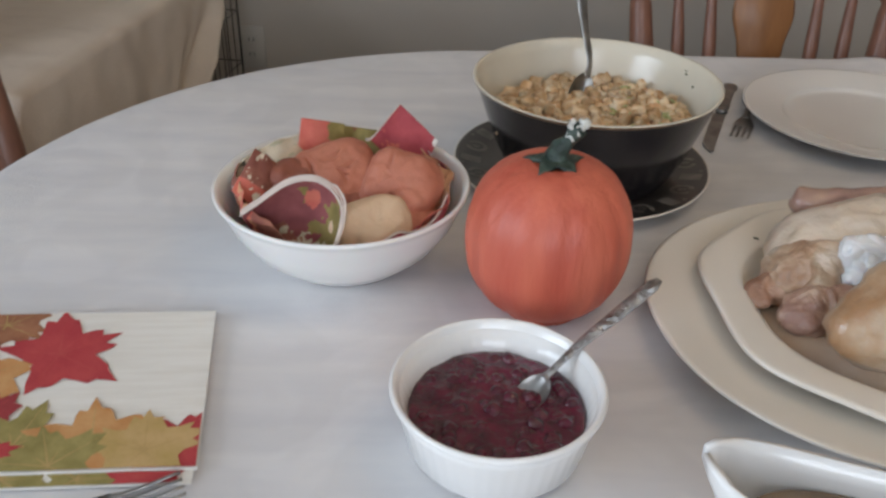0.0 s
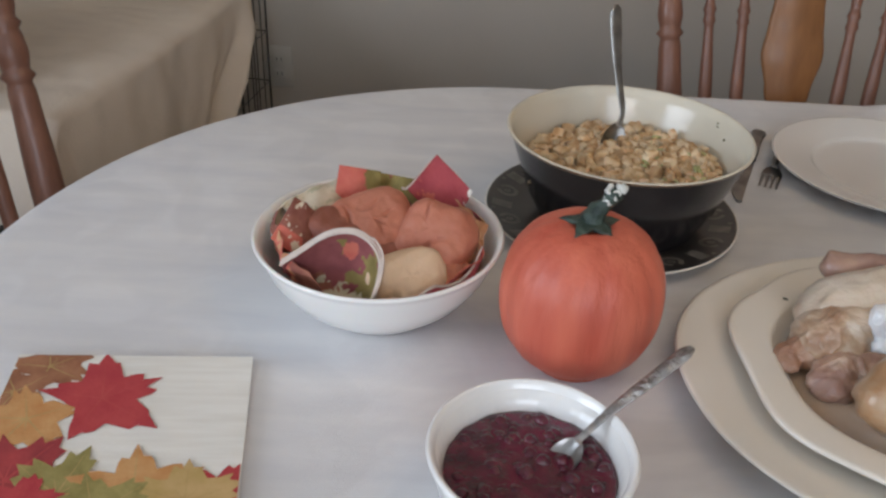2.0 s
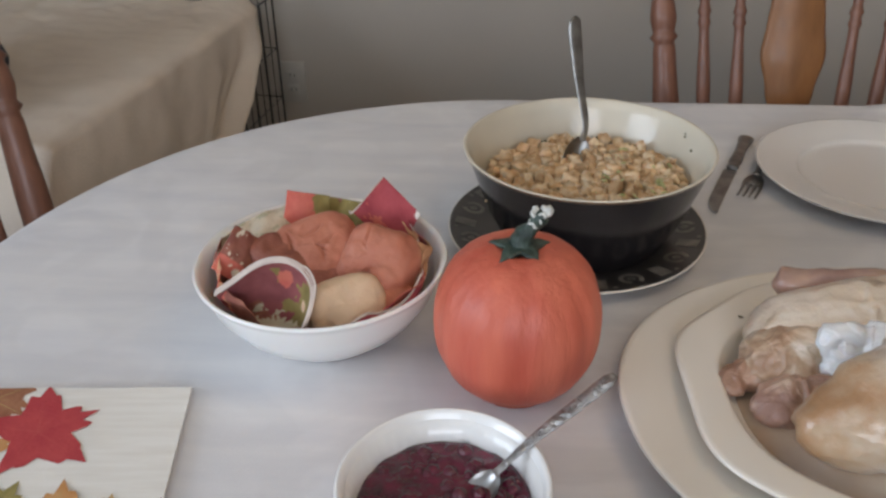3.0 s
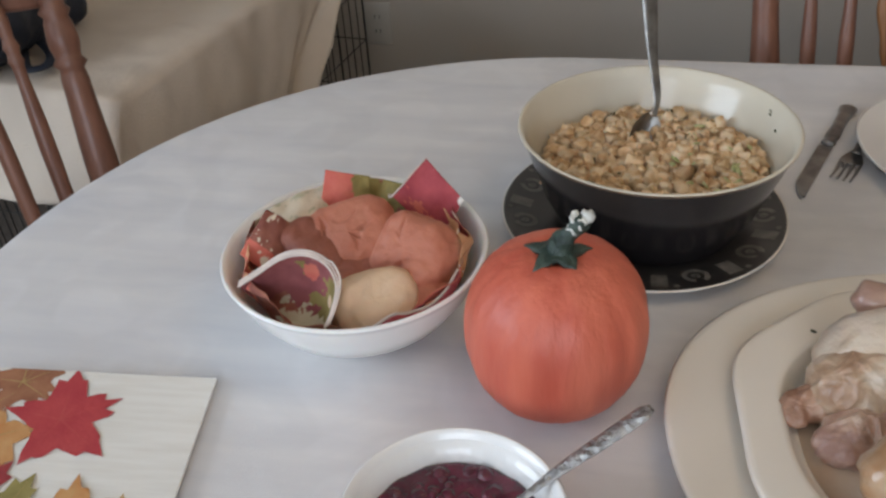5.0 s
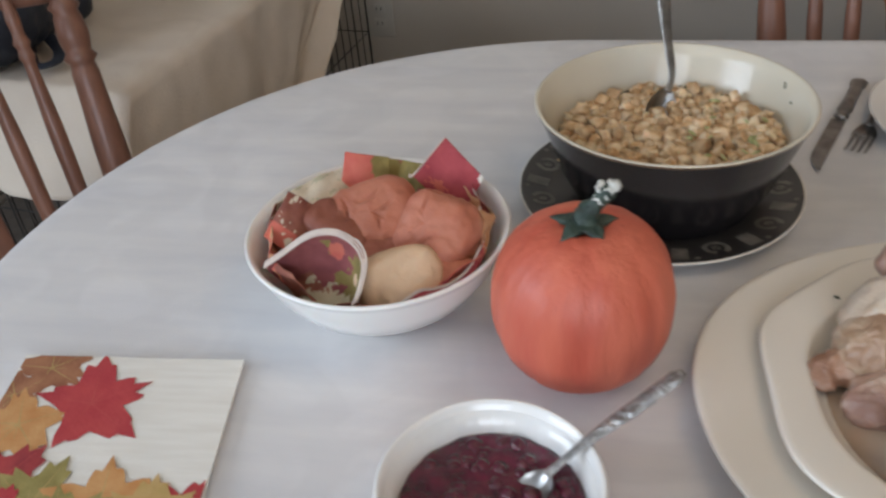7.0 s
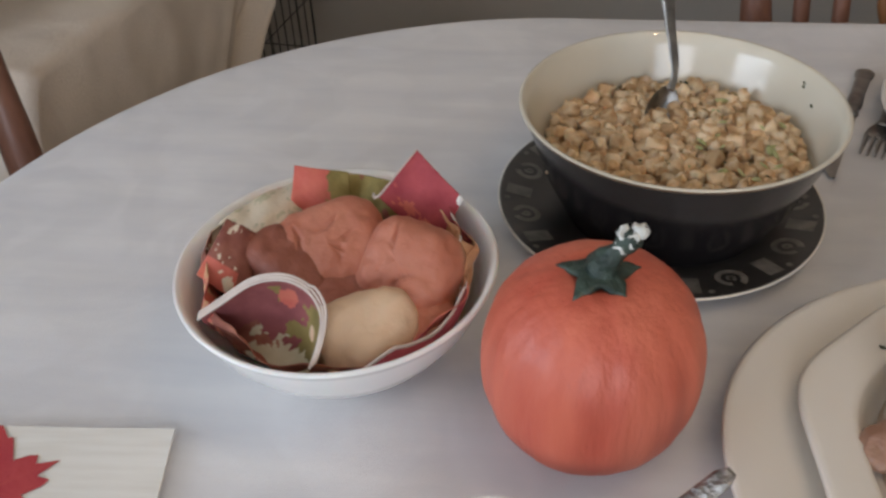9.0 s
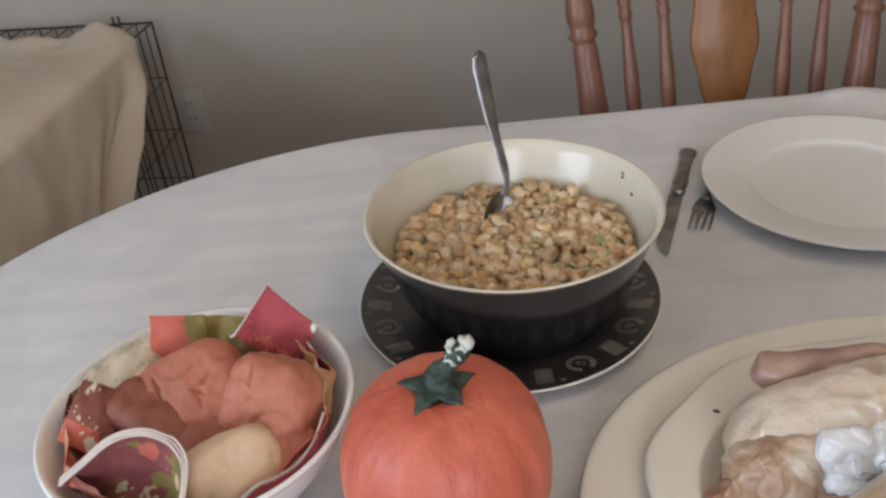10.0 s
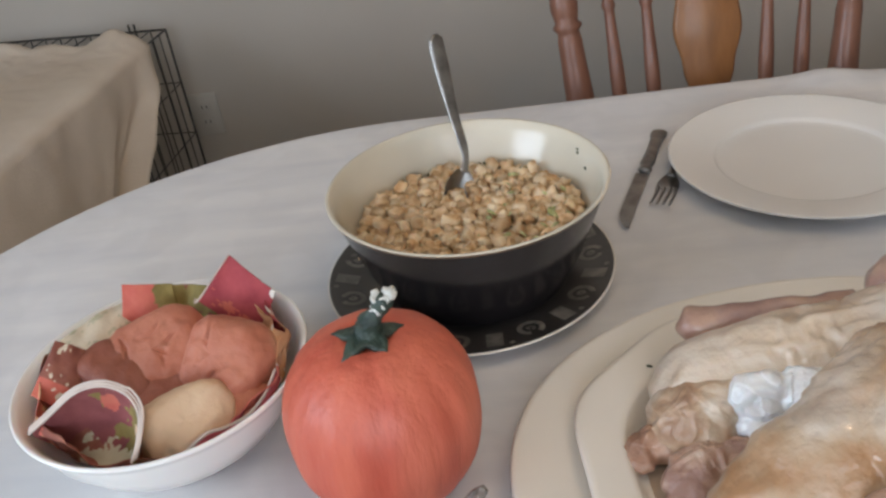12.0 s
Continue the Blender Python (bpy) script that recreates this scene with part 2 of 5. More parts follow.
table = thing("dining_table", "oval wooden dining table under a white cloth", "table")
bm = bmesh.new()
outl = [stadium(i / 120, CR - 0.006) for i in range(120)]
lo = [bm.verts.new((x, y, TZ - 0.033)) for x, y in outl]
hi = [bm.verts.new((x, y, TZ - 0.004)) for x, y in outl]
bm.faces.new(hi)
bm.faces.new(lo[::-1])
for i in range(120):
    j = (i + 1) % 120
    bm.faces.new((lo[i], lo[j], hi[j], hi[i]))
part("tabletop", bm, WOODR, table, smooth=False)
for lx, ly in ((0.0, 0.2), (0.0, 0.8), (0.77, 0.2), (0.77, 0.8)):
    leg = lathe([(0, 0), (0.022, 0), (0.026, 0.03), (0.02, 0.12), (0.03, 0.35), (0.024, 0.5), (0.036, 0.6), (0.036, 0.717), (0, 0.717)], 20)
    part("leg", leg, WOODR, table).location = (lx, ly, 0)


# ---- dining chairs ----
POST = [(0, .021), (.35, .0235), (.57, .0195), (.60, .017), (.613, .024), (.625, .018), (.67, .022), (.71, .020), (.727, .0165), (.74, .0235), (.753, .016), (.79, .020), (1, .017)]
SPIN = [(0, .008), (.15, .012), (.55, .0135), (.80, .0095), (.82, .0135), (.835, .009), (.86, .0135), (.88, .009), (.93, .011), (1, .008)]


def turned(a, b, table_r, seg=14, n=70, scale=1.0):
    a, b = Vector(a), Vector(b)
    pts = [a.lerp(b, i / n) for i in range(n + 1)]
    return tube(pts, [interp(table_r, i / n) * scale for i in range(n + 1)], seg, up=(0, 1, 0.01))


def dining_chair(m, label, wood, splat_wood):
    """Origin on the floor under the middle of the back; faces -y; back leans to +y."""
    ch = thing("dining_chair", label, "chair", m, "chairs round the table")
    seat = bmesh.new()
    vs = []
    for z, inset in ((0.43, 0.02), (0.44, 0.0), (0.462, 0.0), (0.47, 0.012)):
        ring = []
        for i in range(40):
            a = 2 * math.pi * i / 40
            c, s = math.cos(a), math.sin(a)
            w = 0.225 - 0.02 * s - inset
            ring.append(seat.verts.new((w * math.copysign(abs(c) ** 0.45, c), -0.2 + (0.21 - inset) * math.copysign(abs(s) ** 0.45, s), z)))
        vs.append(ring)
    for a, b in zip(vs, vs[1:]):
        for i in range(40):
            seat.faces.new((a[i], a[(i + 1) % 40], b[(i + 1) % 40], b[i]))
    seat.faces.new(vs[0][::-1])
    seat.faces.new(vs[-1])
    part("seat", seat, wood, ch)
    for sx in (-1, 1):
        part("leg", turned((sx * 0.21, -0.38, 0.0), (sx * 0.18, -0.34, 0.44), SPIN, scale=1.6, n=40), wood, ch)
        part("leg", turned((sx * 0.20, 0.05, 0.0), (sx * 0.17, -0.02, 0.44), SPIN, scale=1.6, n=40), wood, ch)
        part("stretcher", turned((sx * 0.2, -0.365, 0.17), (sx * 0.19, 0.02, 0.17), SPIN, n=30), wood, ch)
        part("back_post", turned((sx * 0.184, -0.025, 0.465), (sx * 0.240, 0.125, 1.0), POST), wood, ch)
    for x in (-0.136, -0.084, 0.084, 0.136):
        part("spindle", turned((x * 0.94, -0.02, 0.465), (x * 1.16, 0.100, 0.895), SPIN, scale=0.88), wood, ch)
    sp = bmesh.new()
    prof = [(0, .022), (.2, .027), (.46, .029), (.56, .040), (.70, .0535), (.82, .047), (.9, .043), (1, .055)]
    n = 44
    rows = []
    for i in range(n + 1):
        u = i / n
        w = interp(prof, u)
        yb, z = -0.018 + 0.122 * u, 0.465 + 0.43 * u
        rows.append([sp.verts.new((s * w, yb + d, z)) for s, d in ((-1, -0.003), (-0.9, -0.007), (0.9, -0.007), (1, -0.003), (1, 0.003), (0.9, 0.007), (-0.9, 0.007), (-1, 0.003))])
    for a, b in zip(rows, rows[1:]):
        for k in range(8):
            sp.faces.new((a[k], a[(k + 1) % 8], b[(k + 1) % 8], b[k]))
    sp.faces.new(rows[0][::-1])
    sp.faces.new(rows[-1])
    bmesh.ops.recalc_face_normals(sp, faces=sp.faces[:])
    part("splat", sp, splat_wood, ch, "flat honey-coloured vase-shaped splat")
    cr = bmesh.new()
    rows = []
    for i in range(41):
        u = i / 40 * 2 - 1
        x = u * 0.235
        top = 1.035 + 0.03 * math.cos(u * math.pi / 2) + 0.012 * math.cos(u * 3 * math.pi)
        bot = 0.880 + 0.012 * math.cos(u * math.pi)
        yb = 0.108 + 0.02 * (1 - u * u)
        rows.append([cr.verts.new((x, yb + (z - 0.90) * 0.26 + d, z)) for z, d in ((bot, -0.006), (bot + 0.008, -0.012), (top - 0.01, -0.012), (top, -0.006), (top, 0.006), (top - 0.01, 0.012), (bot + 0.008, 0.012), (bot, 0.006))])
    for a, b in zip(rows, rows[1:]):
        for k in range(8):
            cr.faces.new((a[k], a[(k + 1) % 8], b[(k + 1) % 8], b[k]))
    cr.faces.new(rows[0][::-1])
    cr.faces.new(rows[-1])
    bmesh.ops.recalc_face_normals(cr, faces=cr.faces[:])
    part("crest_rail", cr, wood, ch)
    return ch


dining_chair(pose(0.499, 1.213, 0, 0, 0, 0), "turned-spindle wooden chair with a honey-brown splat at the table", WOODR, WOODH)
dining_chair(pose(-0.760, 0.701, 0, 0, 0, 56), "dark reddish turned-spindle chair at the rounded end of the table", WOODR, WOODR)


# ---- wire crate and throw ----
CRATE = pose(-0.575, 1.93, 0, 0, 0, -8)      # rear corner beside the socket; runs to -x and -y
CW, CL, CH = 0.62, 0.92, 0.685
crate = thing("wire_dog_crate", "black folding wire crate with a throw over it, against the wall", "dog crate", CRATE)


def rods(segs, r):
    bm = bmesh.new()
    for a, b in segs:
        tube([Vector(a), Vector(b)], r, 6, up=(0.3, 0.5, 0.8), bm=bm)
    return bm


def panel(p0, du, dv, nu, nv):
    """Wire grid on the parallelogram p0 + u*du + v*dv."""
    p0, du, dv = Vector(p0), Vector(du), Vector(dv)
    s = [(p0 + du * (i / nu), p0 + du * (i / nu) + dv) for i in range(nu + 1)]
    s += [(p0 + dv * (j / nv), p0 + dv * (j / nv) + du) for j in range(nv + 1)]
    return rods(s, 0.0016)


part("side_panel", panel((0, 0, 0.03), (0, -CL, 0), (0, 0, CH - 0.03), 24, 5), WIRE, crate)
part("side_panel", panel((-CW, 0, 0.03), (0, -CL, 0), (0, 0, CH - 0.03), 24, 5), WIRE, crate)
part("back_panel", panel((0, 0, 0.03), (-CW, 0, 0), (0, 0, CH - 0.03), 16, 5), WIRE, crate)
part("front_panel", panel((0, -CL, 0.03), (-CW, 0, 0), (0, 0, CH - 0.03), 16, 5), WIRE, crate)
part("top_panel", panel((0, 0, CH), (-CW, 0, 0), (0, -CL, 0), 16, 7), WIRE, crate)
fr = []
for a, b in (((0, 0), (-CW, 0)), ((-CW, 0), (-CW, -CL)), ((-CW, -CL), (0, -CL)), ((0, -CL), (0, 0))):
    fr += [((*a, CH), (*b, CH)), ((*a, 0.03), (*b, 0.03)), ((*a, 0.0), (*a, CH))]
part("frame", rods(fr, 0.0027), WIRE, crate)
lt = [((-0.075 - d, 0, CH - 0.02), (-0.075 - d, 0.0, CH + 0.018)) for d in (0, 0.014)]
part("latch", rods(lt, 0.0026), WIRE, crate)
part("tray", box(-CW + 0.01, -0.01, -CL + 0.01, -0.01, 0.012, 0.03, 0.004), WIRE, crate)


def throw():
    """Cotton cloth over the top and the long side, the rear end left bare."""
    bm = bmesh.new()
    nu, nv = 120, 110
    grid = []
    for j in range(nv + 1):
        v = j / nv                          # 0 at the rear hem, 1 past the front
        row = []
        for i in range(nu + 1):
            u = i / nu                      # across: far side down, over the top, down the near side
            s = -0.45 + u * (CW + 0.45 + 0.62)
            ly = -0.140 - v * (CL + 0.035)
            ly += (0.014 * math.sin(11 * u + 2) + 0.018 * math.sin(23 * u) + 0.020 * noise.noise(Vector((u * 14, 0, 4)))) * (1 - v)
            drop_front = max(0.0, -ly - CL - 0.012)
            yy = max(ly, -CL - 0.012 - 0.25 * drop_front)
            dz = 0.95 * drop_front
            yy += 0.035 * min(1.0, drop_front * 6) * math.sin(s * 21 + 5 * drop_front + 1.5 * math.sin(s * 6)) - 0.03 * min(1.0, drop_front * 6)
            if s < 0:
                x, z = -CW - 0.012 - 0.03 * min(1, -s * 3), CH + 0.011 + s
            elif s <= CW:
                x, z = -CW + s, CH + 0.011
            else:
                d = s - CW
                z = CH + 0.011 - d
                ramp = min(1.0, d / 0.15)
                near_rear = math.exp(-((v - 0.02) / 0.16) ** 2)
                calm = 0.22 + 0.95 * math.exp(-(v / 0.22) ** 2)
                f = calm * (0.024 * math.sin(v * 19 + 3.2 * math.sin(v * 4) + d * 3.5) + 0.010 * math.sin(v * 41 + d * 5))
                x = 0.013 + ramp * (0.020 + 0.6 * f) + near_rear * ramp * 0.012 * math.sin(v * 60) + 0.04 * d * d
                yy -= (0.05 * ramp + 1.35 * max(0.0, d - 0.09)) * (1 - v) ** 2
            corner = math.exp(-((s - CW) / 0.02) ** 2) + math.exp(-(s / 0.02) ** 2)
            z -= 0.006 * corner
            wr = 0.006 * noise.noise(Vector((x * 9, yy * 9, z * 9))) + 0.003 * noise.noise(Vector((x * 25, yy * 25, z * 25)))
            hem = 0.026 * math.exp(-(v / 0.06) ** 2) * (0.5 + 0.5 * math.sin(i * 0.55) * math.sin(i * 0.21))
            hem += 0.016 * math.exp(-(v / 0.22) ** 2) * abs(noise.noise(Vector((x * 16, yy * 22, 2.0)))) + 0.008 * math.exp(-(v / 0.15) ** 2) * abs(noise.noise(Vector((x * 45, yy * 50, 5.0))))
            row.append(bm.verts.new((x + (wr if s > CW or s < 0 else 0), yy, z - dz + (abs(wr) + hem if 0 <= s <= CW else 0))))
        grid.append(row)
    for a, b in zip(grid, grid[1:]):
        for i in range(nu):
            bm.faces.new((a[i], a[i + 1], b[i + 1], b[i]))
    bmesh.ops.recalc_face_normals(bm, faces=bm.faces[:])
    return bm


tw = part("throw_blanket", throw(), BLANKET)
tw.matrix_world = CRATE
sol = tw.modifiers.new("thickness", "SOLIDIFY")
sol.thickness = 0.003
tagged(tw, "beige cotton throw hanging in folds over the wire crate", "blanket")

# wall socket
soc = thing("wall_socket", "ivory double wall socket plate on the grey wall", "wall socket", pose(-0.568, Y1, 0.428))
part("cover_plate", box(-0.036, 0.036, -0.006, 0.0, -0.0575, 0.0575, 0.002), PLASTIC, soc)
for dz in (-0.02, 0.02):
    r = part("receptacle", box(-0.016, 0.016, -0.0085, -0.006, dz - 0.013, dz + 0.013, 0.001), PLASTIC, soc)
    sl = bmesh.new()
    for dx in (-0.006, 0.006):
        box(dx - 0.001, dx + 0.001, -0.0092, -0.0084, dz - 0.003, dz + 0.006, bm=sl)
    part("slot", sl, DARKSLOT, r, smooth=False)


# ---- pumpkin ----
pk = thing("pumpkin", "smooth orange decorative pumpkin with a chipped green stem, on the tablecloth", "pumpkin", pose(0.036, 0.412, TZ, 0, 0, 20))
PR, PH = 0.0708, 0.141


def pump_shape(a, r, z):
    lobe = 0.5 + 0.5 * abs(math.cos(a * 4.5 + 0.5 * math.sin(a * 2)))
    k = 1 - 0.034 * (1 - lobe) ** 2 * 2 + 0.012 * math.sin(a * 2 + 1) + 0.006 * math.sin(a * 17) * math.sin(z * 40)
    k += 0.006 * noise.noise(Vector((math.cos(a) * 2, math.sin(a) * 2, z * 25))) + 0.013 * noise.noise(Vector((math.cos(a) * 5, math.sin(a) * 5, z * 7 + 3)))
    return r * k * math.cos(a), r * k * math.sin(a), z


prof = [(0, 0.006), (0.02, 0.003), (0.036, 0.0)]
for i in range(1, 30):
    th = -math.pi / 2 + math.pi * (i + 1.5) / 32.5
    c, s = math.cos(th), math.sin(th)
    prof.append((PR * abs(c) ** 0.72, PH / 2 + (PH / 2) * math.copysign(abs(s) ** 0.94, s)))
prof += [(0.012, PH - 0.004), (0, PH - 0.006)]
part("body", lathe(prof, 108, pump_shape), PUMP, pk)
bm = bmesh.new()
c0 = bm.verts.new((0, 0, 0))
ring = []
for i in range(20):
    a = 2 * math.pi * i / 20
    r = (0.0262 + 0.003 * math.sin(i * 2.7)) if i % 4 == 0 else (0.0135 if i % 4 == 2 else 0.0178)
    ring.append(bm.verts.new((r * math.cos(a), r * math.sin(a), 0)))
for i in range(20):
    bm.faces.new((c0, ring[i], ring[(i + 1) % 20]))
bmesh.ops.subdivide_edges(bm, edges=bm.edges[:], cuts=3, use_grid_fill=True)
for v in bm.verts:
    r = v.co.xy.length
    v.co.z = PH + 0.0022 - 4.6 * r * r + 0.0013 * noise.noise(v.co * 110) + 0.004 * max(0, 1 - r / 0.012)
geo = bmesh.ops.extrude_face_region(bm, geom=bm.faces[:])
for v in geo["geom"]:
    if isinstance(v, bmesh.types.BMVert):
        v.co.z -= 0.0032
bmesh.ops.recalc_face_normals(bm, faces=bm.faces[:])
calyx = part("calyx", bm, STEMG, pk, "dark green five-pointed calyx")
stem_pts = curve_pts([(0, 0, PH), (0.004, -0.001, PH + 0.012), (0.010, -0.004, PH + 0.022), (0.016, -0.008, PH + 0.029)], 14)
bm = tube(stem_pts, [0.0105 - 0.0045 * min(1, i / 7) for i in range(15)], 12)
for v in bm.verts:
    v.co += Vector((noise.noise(v.co * 120), noise.noise(v.co * 120 + Vector((5, 0, 0))), 0)) * 0.003
st = part("stem", bm, STEMG, pk)
bm = bmesh.new()
for cx, cy, cz, r in ((0.0135, -0.007, PH + 0.027, 0.0054), (0.0195, -0.007, PH + 0.0325, 0.0042), (0.010, -0.004, PH + 0.0305, 0.0036), (0.008, -0.006, PH + 0.022, 0.0034)):
    vs = bmesh.ops.create_icosphere(bm, subdivisions=2, radius=r, matrix=Matrix.Translation((cx, cy, cz)))["verts"]
    for v in vs:
        v.co += Vector((noise.noise(v.co * 260), noise.noise(v.co * 260 + Vector((4, 0, 0))), noise.noise(v.co * 260 + Vector((0, 4, 0))))) * 0.0045
part("chipped_tip", bm, STEMW, st, "white chipped foam tip")

# ---- ramekin of cranberry sauce ----
RK = (-0.0135, 0.2375)
rz = 0.052
rk = thing("ramekin", "white porcelain ramekin holding cranberry sauce", "bowl", pose(*RK, TZ + 0.0015))
part("body", lathe([(0, 0.003), (0.052, 0.003), (0.054, 0), (0.060, 0.0), (0.063, 0.004), (0.071, 0.040), (0.0732, rz - 0.0045), (0.0685, rz - 0.0045), (0.0640, 0.032), (0.057, 0.010), (0.05, 0.007), (0, 0.007)], 240, lambda a, r, z: ((r - (0.0005 * abs(math.sin(a * 24)) if 0.004 < z < 0.041 and r > 0.0605 else 0)) * math.cos(a), (r - (0.0005 * abs(math.sin(a * 24)) if 0.004 < z < 0.041 and r > 0.0605 else 0)) * math.sin(a), z)), PORC, rk)
part("rim", lathe([(0.0732, rz - 0.0045), (0.0755, rz - 0.002), (0.0755, rz), (0.074, rz + 0.0018), (0.0720, rz + 0.0012), (0.0703, rz - 0.001), (0.0685, rz - 0.0045)], 96), PORC, rk)


def sauce_top(a, r, z):
    x, y = r * math.cos(a), r * math.sin(a)
    if z > 0.02:
        z += 0.0016 * noise.noise(Vector((x * 60, y * 60, 0))) + 0.0011 * abs(noise.noise(Vector((x * 160, y * 160, 3))))
    return x, y, z


cs = thing("cranberry_sauce", "dark red cranberry sauce with whole berries in the ramekin", "sauce", pose(*RK, TZ + 0.0015))
part("jelly", lathe([(0, 0.0105), (0.055, 0.0105), (0.0628, 0.0285), (0.0622, 0.0298)] + [(0.0617 * (1 - k / 26), 0.030) for k in range(1, 26)] + [(0, 0.030)], 96, sauce_top), BERRY, cs)
rnd = random.Random(4)
bshapes = []
for k in range(3):
    bm = bmesh.new()
    bmesh.ops.create_icosphere(bm, subdivisions=2, radius=0.0052)
    for v in bm.verts:
        v.co *= 1 + 0.22 * noise.noise(v.co * 190 + Vector((k * 9, 0, 0)))
        v.co.z *= 0.72
    bshapes.append(link_mesh("berry", bm, BERRY))
for k in range(95):
    a, r = rnd.uniform(0, 6.283), 0.057 * math.sqrt(rnd.random())
    b = new("berry", bshapes[k % 3])
    b.parent = cs
    b.matrix_basis = pose(r * math.cos(a), r * math.sin(a), 0.0278 + rnd.uniform(-0.001, 0.0018), rnd.uniform(-20, 20), rnd.uniform(-20, 20), rnd.uniform(0, 360)) @ Matrix.Scale(rnd.uniform(0.7, 1.35), 4)


def spoon(name, ctrl, widths, bowl_l, bowl_w, label, material, depth=0.006, roll=(0, 0, 1), grip=None):
    """Handle along ctrl (end to neck), then a hollow bowl that goes on from the neck."""
    sp = thing(name, label, "spoon")
    pts = curve_pts(ctrl, 40)
    n = len(pts)
    rad = [interp(widths, i / (n - 1)) for i in range(n)]
    part("handle", tube(pts, rad, 14, 0.34, up=roll), grip or material, sp)
    d = (pts[-1] - pts[-4]).normalized()
    side = d.cross(Vector(roll)).normalized()
    nor = side.cross(d)
    bm = bmesh.new()
    gu, gv = 22, 14
    for layer in (0, 1):
        rows = []
        for i in range(gu + 1):
            u = i / gu
            w = bowl_w / 2 * (math.sin(math.pi * min(1, u * 0.86 + 0.06)) ** 0.62 if u < 1 else 0.15)
            row = []
            for j in range(gv + 1):
                v = j / gv * 2 - 1
                hollow = depth * (1 - v * v) * math.sin(math.pi * (0.08 + 0.84 * u))
                p = pts[-1] + d * (u * bowl_l - 0.002) + side * (v * w) - nor * (hollow + layer * 0.0012)
                row.append(bm.verts.new(p))
            rows.append(row)
        for a, b in zip(rows, rows[1:]):
            for j in range(gv):
                bm.faces.new((a[j], a[j + 1], b[j + 1], b[j]) if layer == 0 else (b[j], b[j + 1], a[j + 1], a[j]))
    part("bowl", bm, material, sp)
    return sp


spoon("teaspoon", [(0.107, 0.312, 0.843), (0.080, 0.296, 0.827), (0.048, 0.278, 0.808), (0.026, 0.263, 0.794), (0.021, 0.2590, 0.7905)],
      [(0, .0030), (.05, .0062), (.25, .0060), (.7, .0030), (1, .0034)], 0.031, 0.024,
      "steel teaspoon with an engraved handle standing in the cranberry sauce", STEEL, 0.005, grip=ENGRAVED)

# ---- white bowl for the bread rolls ----
WB = (-0.147, 0.489)
bh = 0.077
wb = part("white_bowl", lathe([(0, 0.004), (0.052, 0.004), (0.055, 0), (0.060, 0), (0.066, 0.003), (0.088, 0.022), (0.104, 0.045), (0.1125, 0.066), (0.1150, 0.0715), (0.1172, 0.0735), (0.1178, 0.0752), (0.1170, bh), (0.1150, bh), (0.1115, 0.073), (0.108, 0.064), (0.099, 0.043), (0.083, 0.024), (0.062, 0.010), (0, 0.008)], 96), GLASSW)
wb.location = (*WB, TZ + 0.0015)
tagged(wb, "white opal glass bowl holding bread rolls in a napkin", "bowl")

# ---- big bowl of stuffing on a patterned plate ----
SA = (0.102, 0.6756)
sz = 0.015
sa = thing("patterned_plate", "black plate printed with grey spirals under the stuffing bowl", "plate", pose(*SA, TZ + 0.0015))
part("disc", lathe([(0, 0.004), (0.085, 0.004), (0.088, 0.0), (0.094, 0.0), (0.10, 0.004), (0.14, sz - 0.0035), (0.1425, sz - 0.0022)], 96), CREAMP, sa, "cream underside and rim edge")
part("face", lathe([(0.1425, sz - 0.0022), (0.1435, sz - 0.0005), (0.1425, sz + 0.0008), (0.1405, sz + 0.0005), (0.104, 0.0085), (0.096, 0.0070), (0, 0.0070)], 96), SAUCER, sa)
part("rim_line", lathe([(0.1420, sz - 0.0020), (0.1442, sz - 0.001), (0.1440, sz + 0.0004), (0.1425, sz + 0.0006)], 96), CREAMP, sa)


def flat_ring(bm, cx, cy, r0, r1, a0, a1, spin, n=14, h=0.0):
    prev = None
    for i in range(n + 1):
        a = a0 + (a1 - a0) * i / n
        k = i / n
        rr0, rr1 = r0 * (1 - spin * k), r1 * (1 - spin * k)
        p = [bm.verts.new((cx + r * math.cos(a), cy + r * math.sin(a), h)) for r in (rr0, rr1)]
        if prev:
            bm.faces.new((prev[0], prev[1], p[1], p[0]))
        prev = p


def on_rim(bm):
    """Lift a flat motif onto the sloping rim of the plate."""
    for v in bm.verts:
        r = math.hypot(v.co.x, v.co.y)
        v.co.z += 0.0085 + (r - 0.104) * (sz + 0.0005 - 0.0085) / 0.0365 + 0.0005
    return bm


for k in range(22):
    a = 2 * math.pi * k / 22
    bm = bmesh.new()
    if k % 2 == 0:
        flat_ring(bm, 0.1215, 0, 0.0085, 0.0140, 0.4, 5.9, 0.15)
        flat_ring(bm, 0.1215, 0, 0.0015, 0.0052, 0.0, 6.0, 0.4)
    else:
        q = [bm.verts.new((0.123 + dx, dy, 0)) for dx, dy in ((-0.011, -0.006), (0.012, -0.009), (0.014, 0.006), (-0.009, 0.009))]
        bm.faces.new(q)
        flat_ring(bm, 0.135, 0.014, 0.0, 0.0028, 0, 6.28, 0)
    bmesh.ops.rotate(bm, verts=bm.verts[:], cent=(0, 0, 0), matrix=Matrix.Rotation(a, 3, "Z"))
    part("motif", on_rim(bm), MOTIF, sa)

